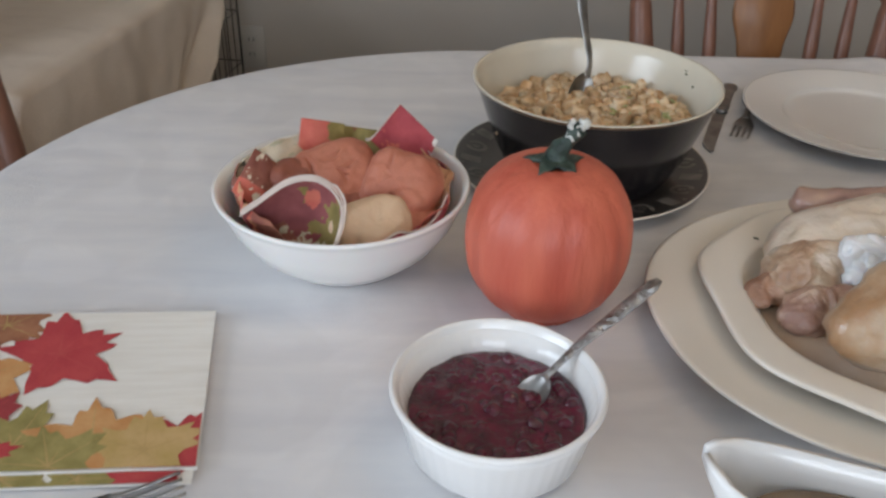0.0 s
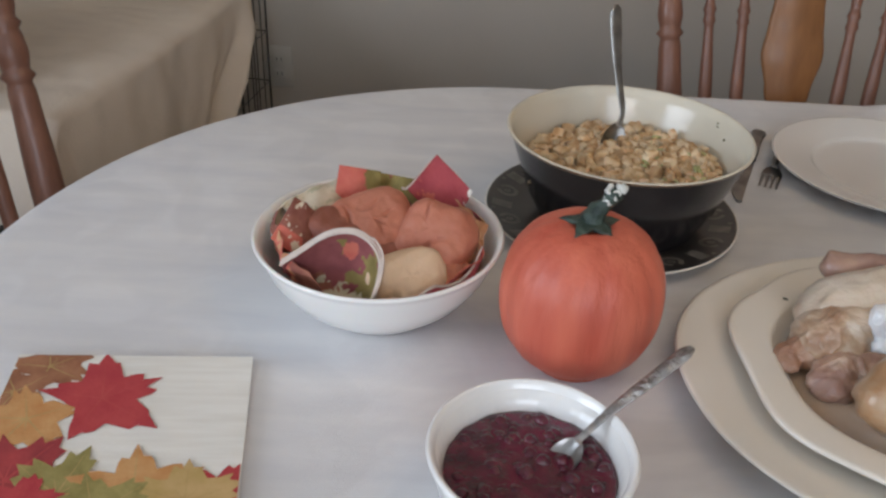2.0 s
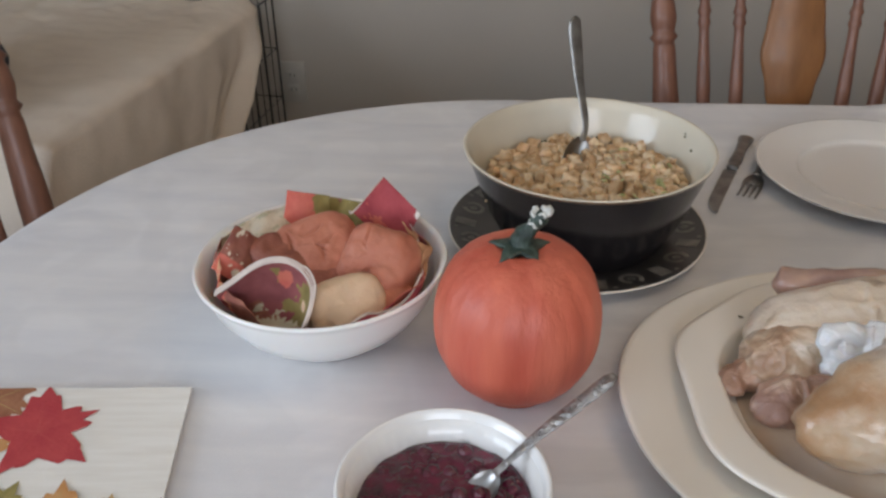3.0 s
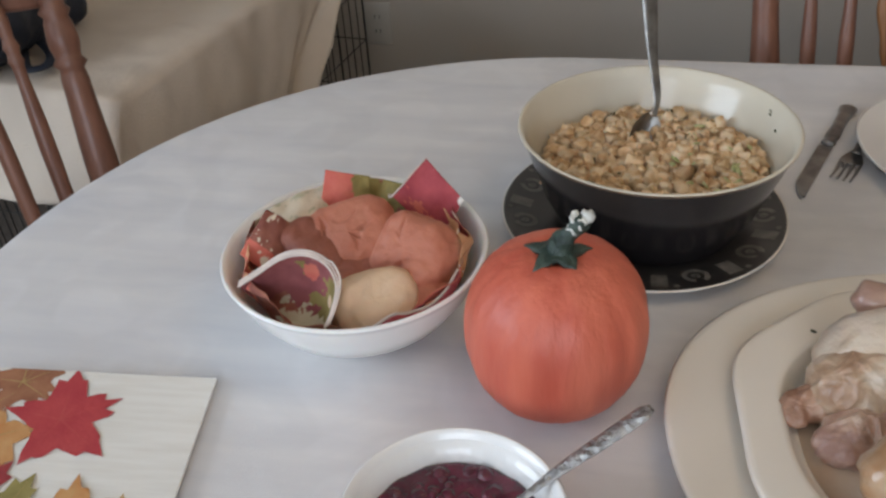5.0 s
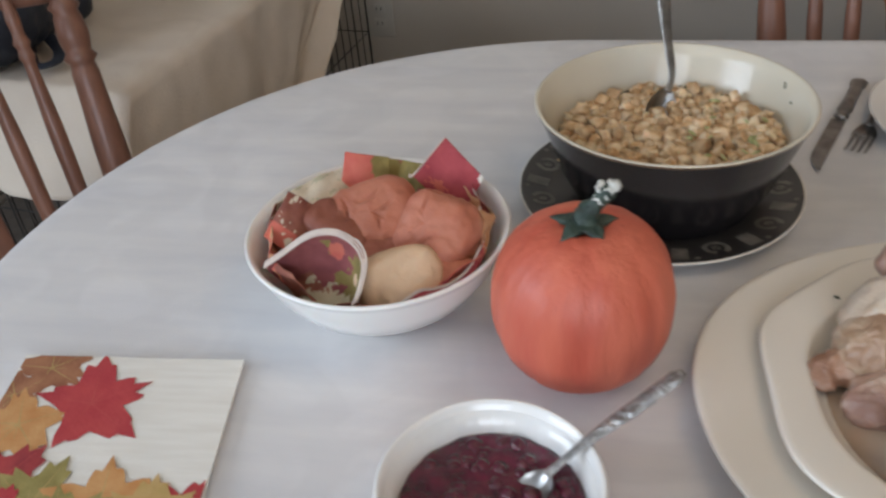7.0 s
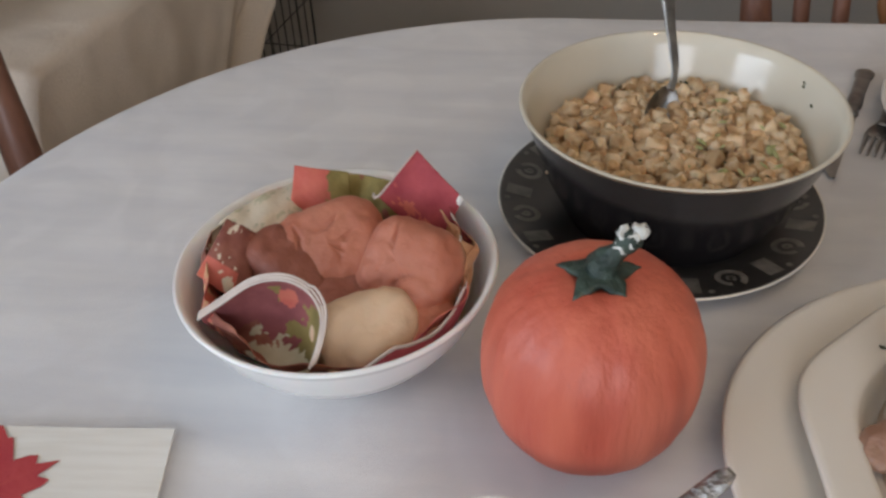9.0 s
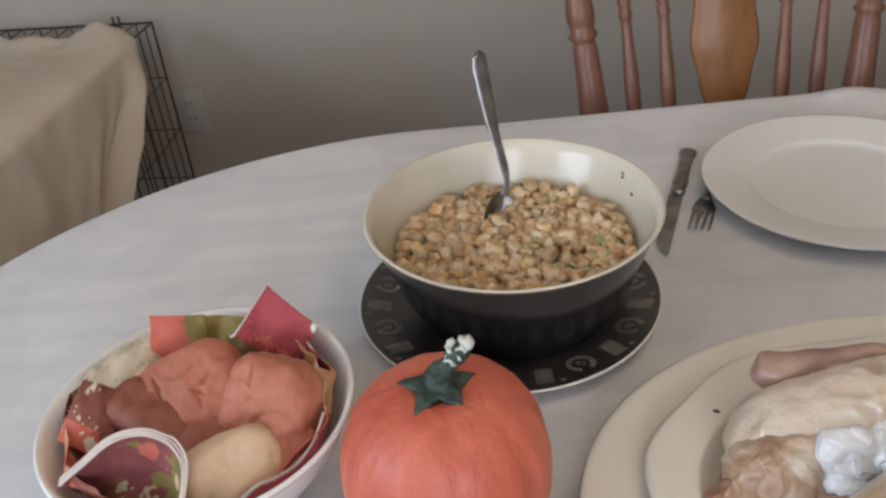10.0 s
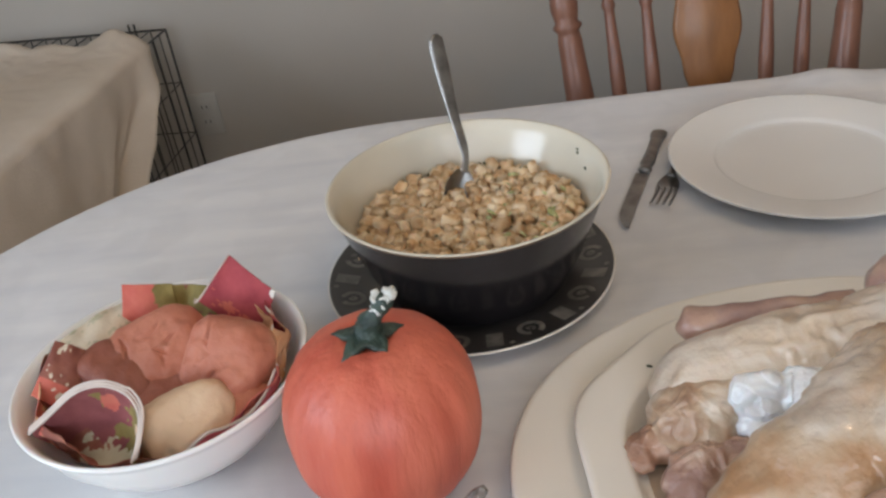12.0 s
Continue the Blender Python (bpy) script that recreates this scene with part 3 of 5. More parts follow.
BB = (0.109, 0.668)
bz = TZ + 0.0015 + 0.0075
BH = 0.108
bb = thing("stuffing_bowl", "large dark stoneware bowl with a cream glazed inside", "bowl", pose(*BB, bz))
part("shell", lathe([(0, 0.003), (0.078, 0.003), (0.080, 0), (0.086, 0), (0.090, 0.004), (0.108, 0.040), (0.122, 0.080), (0.128, 0.098), (0.1305, BH - 0.004)], 110), BLACKG, bb)
part("rim", lathe([(0.1305, BH - 0.004), (0.1328, BH - 0.0025), (0.1335, BH - 0.0002)], 110), mat("toasted_rim_glaze", (0.10, 0.055, 0.03), (0.22, 0.14, 0.08), 60, 0.3, 0.1, 80, coat=0.3), bb, "thin brown edge under the rim")
part("lining", lathe([(0.1335, BH - 0.0002), (0.1322, BH + 0.001), (0.1295, BH), (0.1255, 0.096), (0.118, 0.076), (0.103, 0.038), (0.086, 0.012), (0.07, 0.007), (0, 0.006)], 110), INNER, bb, "cream glazed inside and rim")

# ---- dinner plate and cutlery ----
dp = part("dinner_plate", lathe([(0, 0.002), (0.088, 0.002), (0.09, 0), (0.096, 0), (0.10, 0.003), (0.148, 0.0165), (0.1525, 0.0185), (0.1535, 0.0200), (0.1525, 0.0210), (0.150, 0.0208), (0.1035, 0.0122), (0.1010, 0.0112), (0.0990, 0.0084), (0.097, 0.0074), (0.09, 0.0065), (0, 0.006)], 110), PORC)
dp.location = (0.492, 0.829, TZ + 0.0015)
tagged(dp, "plain white porcelain dinner plate with a wide rim", "plate")


def knife(m, length, label):
    kn = thing("table_knife", label, "knife", m)
    n = 30
    hl = length * 0.47
    pts = [Vector((hl * i / n, 0, 0.005)) for i in range(n + 1)]
    tab = [(0, .0075), (.04, .0105), (.12, .0100), (.2, .0078), (.5, .0072), (.8, .0085), (.9, .0062), (.96, .0085), (1, .006)]
    part("handle", tube(pts, [interp(tab, i / n) for i in range(n + 1)], 14, 0.48), DARKSTEEL, kn, "ornate steel handle toned dark for its reflections")
    bm = bmesh.new()
    rows = []
    for i in range(26):
        u = i / 25
        x = hl + u * (length - hl)
        top = 0.0065
        bot = -0.0095 + 0.012 * max(0, u - 0.72) ** 2 / 0.0784 * 1.0
        rows.append([bm.verts.new((x, y, z)) for y, z in ((top, 0.0040), (bot, 0.0026), (bot, 0.0020), (top, 0.0018))])
    for a, b in zip(rows, rows[1:]):
        for k in range(4):
            bm.faces.new((a[k], a[(k + 1) % 4], b[(k + 1) % 4], b[k]))
    bm.faces.new(rows[-1])
    bmesh.ops.recalc_face_normals(bm, faces=bm.faces[:])
    part("blade", bm, DARKSTEEL, kn, smooth=False)
    return kn


def fork(m, length, label, tilt=0.0):
    """Handle from the origin along x, tines at the far end."""
    fk = thing("fork", label, "fork", m)
    hl = length * 0.66
    pts = curve_pts([(0, 0, 0.004), (hl * 0.4, 0, 0.006), (hl * 0.8, 0, 0.009), (hl, 0, 0.0075)], 30)
    tab = [(0, .006), (.05, .0095), (.2, .008), (.5, .0045), (.85, .0036), (1, .006)]
    part("handle", tube(pts, [interp(tab, i / 30) for i in range(31)], 12, 0.36), DARKSTEEL, fk)
    bm = bmesh.new()
    rows = []
    for i in range(11):
        u = i / 10
        x = hl - 0.002 + u * 0.022
        w = 0.0055 + 0.0068 * math.sin(min(1, u * 1.3) * math.pi / 2)
        z = 0.0072 - 0.0038 * math.sin(u * math.pi / 2)
        rows.append([bm.verts.new((x, y, zz)) for y, zz in ((-w, z + 0.001), (w, z + 0.001), (w, z - 0.0006), (-w, z - 0.0006))])
    for a, b in zip(rows, rows[1:]):
        for k in range(4):
            bm.faces.new((a[k], a[(k + 1) % 4], b[(k + 1) % 4], b[k]))
    bm.faces.new(rows[0][::-1])
    bm.faces.new(rows[-1])
    head = part("head", bm, STEEL, fk)
    for k in range(4):
        y = -0.0102 + 0.0068 * k
        p = curve_pts([(hl + 0.018, y, 0.0036), (hl + 0.035, y, 0.0026), (length, y, 0.0066)], 10)
        part("tine", tube(p, [0.0021 - 0.0008 * (i / 10) for i in range(11)], 8, 0.6), STEEL, head)
    return fk


knife(pose(0.352, 0.947, TZ + 0.0015, 0, 0, math.degrees(math.atan2(0.734 - 0.947, 0.266 - 0.352))), 0.23, "steel table knife with an ornate dark handle")
fork(pose(0.385, 0.935, TZ + 0.0015, 0, 0, math.degrees(math.atan2(0.766 - 0.935, 0.312 - 0.385))), 0.184, "steel table fork partly under the dinner plate's rim")

spoon("serving_spoon", [(0.0935, 0.772, 0.974), (0.0945, 0.767, 0.955), (0.1015, 0.747, 0.905), (0.1085, 0.731, 0.873), (0.1095, 0.724, 0.860), (0.1065, 0.716, 0.850)],
      [(0, .003), (.06, .0095), (.2, .0105), (.5, .0062), (.85, .0038), (1, .0045)], 0.050, 0.034,
      "long steel serving spoon stuck in the stuffing", DARKSTEEL, 0.009, roll=(0.55, -0.35, 0.75))

# ---- platters ----
PL = pose(0.3627, 0.3792, TZ + 0.0015, 0, 0, 8.95)


def oval(profile, a, b, seg=120, power=2.0, facet=0.0):
    """Like lathe, on an oval: each ring is set in by the profile's first number; facet gives it eight soft corners."""
    def shape(t, r, z):
        k = 1 - facet * math.cos(8 * t) * max(0.0, min(1.0, (r - 0.955) / 0.03))
        c, s = k * math.cos(t), k * math.sin(t)
        e = 2.0 / power
        return ((a - 1 + r) * math.copysign(abs(c) ** e, c), (b - 1 + r) * math.copysign(abs(s) ** e, s), z)
    bm = lathe([(r, z) for r, z in profile], seg, shape)
    return bm


low = part("oval_platter", oval([(0.875, 0.0), (0.885, 0.0), (0.905, 0.003), (0.96, 0.0165), (0.994, 0.0215), (1.0, 0.0235), (0.998, 0.0250), (0.994, 0.0250), (0.96, 0.0205), (0.935, 0.0120), (0.90, 0.0070), (0.87, 0.0065)], 0.2415, 0.2002, 120, 2.15), CREAMP)
cap = bmesh.new()
vs = [cap.verts.new(((0.2415 - 0.125) * math.cos(2 * math.pi * i / 60), (0.2002 - 0.125) * math.sin(2 * math.pi * i / 60), 0.0062)) for i in range(60)]
cap.faces.new(vs)
part("well", cap, CREAMP, low)
low.matrix_world = PL
tagged(low, "cream oval serving platter under a smaller platter", "platter")

IP = pose(0.3705, 0.374, TZ + 0.0015 + 0.0074, 0, 0, 3)
IA, IB = 0.200, 0.168
up = part("roasting_platter", oval([(0.905, 0.0), (0.915, 0.0), (0.945, 0.002), (0.978, 0.010), (0.994, 0.0215), (1.0, 0.0252), (1.0005, 0.0272), (0.998, 0.0285), (0.994, 0.0284), (0.970, 0.0262), (0.9665, 0.0256), (0.9645, 0.0240), (0.9605, 0.0160), (0.953, 0.0110), (0.938, 0.0088), (0.91, 0.0074), (0.88, 0.0070)], IA, IB, 160, 2.25, 0.020), CREAMP)
cap = bmesh.new()
vs = []
for i in range(90):
    c, s = math.cos(2 * math.pi * i / 90), math.sin(2 * math.pi * i / 90)
    vs.append(cap.verts.new(((IA - 0.118) * math.copysign(abs(c) ** 0.89, c), (IB - 0.118) * math.copysign(abs(s) ** 0.89, s), 0.0069)))
cap.faces.new(vs)
part("well", cap, CREAMP, up)
up.matrix_world = IP
tagged(up, "cream oval platter with angular corners holding the carved turkey", "platter")

# ---- food materials ----
def food(name, stops, scale, rough=0.45, bump=0.4, bscale=90, coat=0.15, sub=0.15, vary=0.0, second=None, detail=6.0):
    """Three or more colours over noise; second adds specks of another colour."""
    m = mat(name, stops[0], stops[-1], scale, rough, bump, bscale, coat=coat, sub=sub, vary=vary, detail=detail)
    ramp = next(x for x in m.node_tree.nodes if x.bl_idname == "ShaderNodeValToRGB")
    cr = ramp.color_ramp
    while len(cr.elements) < len(stops):
        cr.elements.new(0.5)
    for k, c in enumerate(stops):
        cr.elements[k].position = 0.37 + 0.28 * k / (len(stops) - 1)
        cr.elements[k].color = (*c, 1)
    if second:
        n, l = m.node_tree.nodes, m.node_tree.links
        t = n.new("ShaderNodeTexNoise")
        t.inputs["Scale"].default_value, t.inputs["Detail"].default_value = second[1], 3
        tc = n.new("ShaderNodeTexCoord")
        l.new(tc.outputs["Object"], t.inputs["Vector"])
        r = n.new("ShaderNodeValToRGB")
        r.color_ramp.elements[0].position, r.color_ramp.elements[1].position = second[2], second[2] + (0.06 if second[1] > 40 else 0.16)
        l.new(t.outputs["Fac"], r.inputs[0])
        mx = n.new("ShaderNodeMix")
        mx.data_type = "RGBA"
        p = n["Principled BSDF"]
        l.new(p.inputs["Base Color"].links[0].from_socket, mx.inputs["A"])
        mx.inputs["B"].default_value = (*second[0], 1)
        l.new(r.outputs[0], mx.inputs["Factor"])
        l.new(mx.outputs["Result"], p.inputs["Base Color"])
    return m


SKIN = food("roast_turkey_skin", [(0.54, 0.45, 0.365), (0.50, 0.385, 0.28), (0.45, 0.305, 0.19), (0.38, 0.21, 0.105)], 18, 0.32, 0.45, 130, coat=0.5, sub=0.12, second=((0.40, 0.195, 0.085), 10, 0.54), detail=4.0)
WINGS = food("thin_wing_skin", [(0.60, 0.50, 0.40), (0.51, 0.38, 0.27), (0.41, 0.265, 0.17), (0.31, 0.18, 0.11)], 30, 0.38, 0.4, 130, coat=0.25, sub=0.15, second=((0.40, 0.24, 0.15), 30, 0.60), detail=4.0)
WTIP = food("browned_wing_tip", [(0.32, 0.17, 0.11), (0.42, 0.25, 0.17), (0.48, 0.32, 0.23)], 40, 0.4, 0.5, 120, coat=0.3)
MEAT = food("turkey_meat", [(0.30, 0.17, 0.13), (0.42, 0.27, 0.20), (0.52, 0.38, 0.29)], 45, 0.5, 0.7, 130, coat=0.15)
LEGM = food("dark_leg_skin", [(0.22, 0.12, 0.105), (0.34, 0.205, 0.165), (0.44, 0.29, 0.21)], 22, 0.3, 0.4, 110, coat=0.5)
BAGW = mat("white_plastic_film", (0.72, 0.74, 0.77), (0.82, 0.83, 0.84), 30, 0.28, 0.8, 45, coat=0.3, sub=0.1)
JUICE = mat("pan_juice", (0.40, 0.255, 0.165), (0.60, 0.49, 0.37), 9, 0.12, 0.05, 60, coat=0.6)
HERB = mat("dried_herb", (0.03, 0.04, 0.012), (0.07, 0.075, 0.025), 90, 0.8)
GRAVY = mat("brown_gravy", (0.25, 0.16, 0.085), (0.33, 0.22, 0.12), 15, 0.2, 0.1, 60, coat=0.4)
BREAD = food("bread_cube_crumb", [(0.52, 0.31, 0.15), (0.69, 0.49, 0.29), (0.78, 0.63, 0.44)], 48, 0.8, 0.6, 240, coat=0.0, sub=0.1, vary=0.22)
MASH = food("stuffing_mash", [(0.26, 0.15, 0.065), (0.38, 0.235, 0.11), (0.48, 0.33, 0.18)], 60, 0.7, 0.8, 160, coat=0.05)
CELERY = mat("celery", (0.36, 0.37, 0.14), (0.50, 0.50, 0.25), 60, 0.4, 0.2, 120, coat=0.2)


def star(center, prims, sub=5, k=0.018, rough=0.0, fine=0.0, seed=0.0, floor=None, crease=0.0):
    """One closed skin round several ellipsoids (centre, radii), blended; seen from center outwards it has no overhang."""
    bm = bmesh.new()
    bmesh.ops.create_icosphere(bm, subdivisions=sub, radius=1.0)
    c0 = Vector(center)

    def dist(p):
        d = None
        for c, r in prims:
            q = p - Vector(c)
            l1 = math.sqrt((q.x / r[0]) ** 2 + (q.y / r[1]) ** 2 + (q.z / r[2]) ** 2)
            l2 = math.sqrt((q.x / r[0] ** 2) ** 2 + (q.y / r[1] ** 2) ** 2 + (q.z / r[2] ** 2) ** 2) + 1e-9
            e = l1 * (l1 - 1.0) / l2
            if d is None:
                d = e
            else:
                h = max(0.0, k - abs(d - e)) / k
                d = min(d, e) - h * h * k * 0.25
        return d

    for v in bm.verts:
        w = v.co.normalized()
        lo, hi = 0.0, 0.0
        s = 0.35
        for _ in range(60):          # from outside inwards
            d = dist(c0 + w * s)
            if d < 0.0004 or s <= 0.004:
                break
            s -= max(0.0008, 0.7 * d)
        p = c0 + w * max(s, 0.004)
        if rough:
            p += w * (rough * noise.noise(p * 28 + Vector((seed, 0, 0))) + fine * noise.noise(p * 85 + Vector((0, seed, 0))))
        if crease:
            q = Vector((p.x * 34 + 14 * p.y, p.y * 62 - 10 * p.x, p.z * 40 + seed))
            q += Vector((noise.noise(p * 40), noise.noise(p * 40 + Vector((7, 0, 0))), 0)) * 0.9
            p += w * crease * (0.5 - 1.6 * abs(noise.noise(q)) + 0.5 * abs(noise.noise(q * 2.3)))
        if floor is not None and p.z < floor:
            p.z = floor
        v.co = p
    bmesh.ops.recalc_face_normals(bm, faces=bm.faces[:])
    return bm


# ---- turkey ----
tk = thing("roast_turkey", "partly carved roast turkey with pale golden skin on the platter", "roast turkey")
FL = TZ + 0.0015 + 0.0074 + 0.0075
part("breast", star((0.405, 0.342, 0.81), [((0.420, 0.345, 0.832), (0.105, 0.070, 0.062)), ((0.330, 0.320, 0.818), (0.066, 0.041, 0.042)), ((0.284, 0.312, 0.801), (0.038, 0.031, 0.029)), ((0.40, 0.300, 0.80), (0.09, 0.05, 0.035))], 6, 0.026, 0.007, 0.0012, 1.0, FL, 0.0048), SKIN, tk, "pale golden breast skin")
SKINP = food("pale_turkey_skin", [(0.62, 0.53, 0.44), (0.58, 0.47, 0.36), (0.52, 0.385, 0.26)], 17, 0.28, 0.45, 130, coat=0.6, sub=0.12, second=((0.43, 0.24, 0.115), 24, 0.62), detail=4.0)
part("back_skin", star((0.355, 0.420, 0.812), [((0.375, 0.422, 0.826), (0.090, 0.036, 0.034)), ((0.300, 0.428, 0.814), (0.056, 0.030, 0.028)), ((0.268, 0.424, 0.800), (0.036, 0.026, 0.024)), ((0.43, 0.42, 0.84), (0.06, 0.04, 0.04))], 6, 0.022, 0.005, 0.0010, 4.0, FL, 0.0046), SKINP, tk)
part("wing", star((0.262, 0.403, 0.800), [((0.270, 0.404, 0.806), (0.027, 0.023, 0.022)), ((0.246, 0.404, 0.794), (0.022, 0.020, 0.020)), ((0.258, 0.388, 0.792), (0.028, 0.013, 0.014))], 6, 0.018, 0.004, 0.0012, 7.0, FL, 0.0042), WINGS, tk, "loose translucent skin hanging in folds")
part("wing_tip", star((0.222, 0.388, 0.784), [((0.224, 0.391, 0.785), (0.017, 0.010, 0.011)), ((0.215, 0.382, 0.782), (0.010, 0.013, 0.007)), ((0.236, 0.384, 0.783), (0.012, 0.008, 0.008))], 5, 0.008, 0.002, 0.0010, 9.0, FL, 0.0035), WTIP, tk, "brown wing tip")
part("carved_meat", star((0.270, 0.365, 0.788), [((0.258, 0.364, 0.785), (0.030, 0.016, 0.014)), ((0.288, 0.360, 0.788), (0.034, 0.018, 0.014)), ((0.246, 0.352, 0.780), (0.018, 0.014, 0.010))], 6, 0.010, 0.004, 0.003, 12.0, FL, 0.0065), MEAT, tk, "pinkish brown carved meat")
part("giblet_bag", star((0.306, 0.389, 0.819), [((0.300, 0.391, 0.818), (0.024, 0.016, 0.020)), ((0.326, 0.389, 0.825), (0.034, 0.016, 0.013)), ((0.294, 0.378, 0.804), (0.016, 0.012, 0.010))], 6, 0.003, 0.003, 0.0022, 15.0, FL, 0.0060), BAGW, tk, "white plastic bag in the cavity")
near = curve_pts([(0.316, 0.276, 0.822), (0.334, 0.272, 0.838), (0.354, 0.270, 0.854), (0.380, 0.271, 0.868)], 30)
bm = tube(near, [0.008 + 0.006 * math.sin(min(1, i / 8) * math.pi / 2) for i in range(31)], 18, 0.9, up=(0, 1, 0))
for v in bm.verts:
    v.co += Vector((noise.noise(v.co * 70), noise.noise(v.co * 70 + Vector((3, 0, 0))), noise.noise(v.co * 70 + Vector((0, 3, 0))))) * 0.002
part("near_wing", bm, LEGM, tk, "dark purplish wing joint")
pts = curve_pts([(0.258, 0.464, 0.826), (0.272, 0.463, 0.829), (0.300, 0.461, 0.833), (0.340, 0.458, 0.839), (0.385, 0.456, 0.846)], 36)
bm = tube(pts, [0.0068 + 0.0075 * math.sin(min(1, i / 7) * math.pi / 2) - 0.0075 * max(0, i - 9) / 27 for i in range(37)], 18, 1.0)
bmesh.ops.subdivide_edges(bm, edges=bm.edges[:], cuts=1, use_grid_fill=True)
for v in bm.verts:
    v.co += Vector((noise.noise(v.co * 60), noise.noise(v.co * 60 + Vector((3, 0, 0))), noise.noise(v.co * 60 + Vector((0, 3, 0))))) * 0.003
part("wing_bone", bm, LEGM, tk, "dark brown folded wing")
part("drumstick", star((0.425, 0.452, 0.855), [((0.425, 0.452, 0.858), (0.036, 0.026, 0.026)), ((0.46, 0.43, 0.84), (0.05, 0.04, 0.05))], 5, 0.02, 0.003, 0.0015, 18.0, FL), LEGM, tk)

bm = bmesh.new()
vs = []
for i in range(80):
    a = 2 * math.pi * i / 80
    c, s = math.cos(a), math.sin(a)
    k = 1 + 0.02 * math.sin(5 * a) + 0.015 * math.sin(11 * a)
    vs.append(bm.verts.new(((IA - 0.0470) * math.copysign(abs(c) ** 0.89, c), (IB - 0.0470) * math.copysign(abs(s) ** 0.89, s), 0)))
bm.faces.new(vs)
geo = bmesh.ops.extrude_face_region(bm, geom=bm.faces[:])
for v in geo["geom"]:
    if isinstance(v, bmesh.types.BMVert):
        v.co.z += 0.0015
pj = part("pan_juice", bm, JUICE)
pj.matrix_world = IP @ pose(0, 0, 0.0100)
tagged(pj, "thin brown roasting juices in the platter", "juice")


def fleck(bm, p, s, rnd):
    m = Matrix.Translation(p) @ Euler((rnd.uniform(-0.6, 0.6), rnd.uniform(-0.6, 0.6), rnd.uniform(0, 6.3))).to_matrix().to_4x4() @ Matrix.Diagonal((s, s * 0.55, s * 0.25, 1))
    bmesh.ops.create_icosphere(bm, subdivisions=1, radius=0.5, matrix=m)


rnd = random.Random(11)
for x, y, z in ((0.239, 0.472, 0.7862), (0.2455, 0.436, 0.7722), (0.265, 0.468, 0.7722)):
    bm = bmesh.new()
    fleck(bm, (x, y, z), 0.0062, rnd)
    tagged(part("herb_leaf", bm, HERB), "dark green dried herb fleck on the platter", "herb", "herb flecks on the platter")

# ---- gravy boat ----
gb = thing("gravy_boat", "white porcelain gravy boat with brown gravy", "gravy boat", pose(0.100, 0.146, TZ + 0.0015, 0, 0, -19))
bm = bmesh.new()
sections = []
NU, NV = 26, 18
for layer, th in ((0, 0.0), (1, 0.0035)):
    rows = []
    for i in range(NU + 1):
        u = i / NU
        L = 0.165
        x = L * u
        w = 0.036 * math.sqrt(max(0.012, 1 - (1 - min(1.0, u / 0.62)) ** 2.4)) * (1 if u < 0.8 else math.sqrt(max(0.02, 1 - ((u - 0.8) / 0.2) ** 2)))
        top = 0.076 + 0.008 * (1 - u) ** 2 - 0.008 * math.sin(u * math.pi)
        bot = 0.004 + 0.074 * max(0, 1 - u / 0.38) ** 1.6 + (0.02 * ((u - 0.85) / 0.15) ** 2 if u > 0.85 else 0)
        row = []
        for j in range(NV + 1):
            a = math.pi * j / NV
            cw = math.cos(a)
            sw = math.sin(a)
            ww = max(0.0022, w - th)
            row.append(bm.verts.new((x + (th if u < 0.1 else (-th if u > 0.95 else 0)), -ww * math.copysign(abs(cw) ** 0.75, cw), top - (top - bot - th) * sw ** 0.8)))
        rows.append(row)
    sections.append(rows)
    for a, b in zip(rows, rows[1:]):
        for j in range(NV):
            bm.faces.new((a[j], a[j + 1], b[j + 1], b[j]))
    bm.faces.new(rows[-1][::-1] if layer else rows[-1])
for j in range(NV):
    bm.faces.new((sections[0][0][j], sections[0][0][j + 1], sections[1][0][j + 1], sections[1][0][j]))
for i in range(NU):
    for j in (0, NV):
        bm.faces.new((sections[0][i][j], sections[0][i + 1][j], sections[1][i + 1][j], sections[1][i][j]))
bmesh.ops.recalc_face_normals(bm, faces=bm.faces[:])
part("body", bm, PORC, gb)
part("foot", lathe([(0, 0), (0.024, 0), (0.026, 0.002), (0.021, 0.008), (0, 0.008)], 40, lambda a, r, z: (0.095 + 1.6 * r * math.cos(a), r * math.sin(a), z)), PORC, gb)
part("handle", tube(curve_pts([(0.155, 0, 0.066), (0.185, 0, 0.078), (0.198, 0, 0.055), (0.180, 0, 0.030), (0.150, 0, 0.022)], 24), 0.0048, 10, 1.3, up=(0, 1, 0)), PORC, gb)
bm = bmesh.new()
vs = []
for i in range(40):
    a = 2 * math.pi * i / 40
    vs.append(bm.verts.new((0.092 + 0.058 * math.cos(a), 0.0295 * math.sin(a), 0.046)))
bm.faces.new(vs)
geo = bmesh.ops.extrude_face_region(bm, geom=bm.faces[:])
for v in geo["geom"]:
    if isinstance(v, bmesh.types.BMVert):
        v.co.z += 0.002
gv = part("gravy", bm, GRAVY)
gv.matrix_world = gb.matrix_world.copy()
tagged(gv, "smooth brown gravy in the white gravy boat", "gravy")

# ---- paper napkin ----
NP = pose(-0.4175, 0.185, TZ + 0.0022, 0, 0, 4)
NW, NH, NSKEW = 0.200, 0.1826, -0.089
nk = thing("paper_napkin", "folded paper napkin printed with red and orange maple leaves", "napkin", NP)


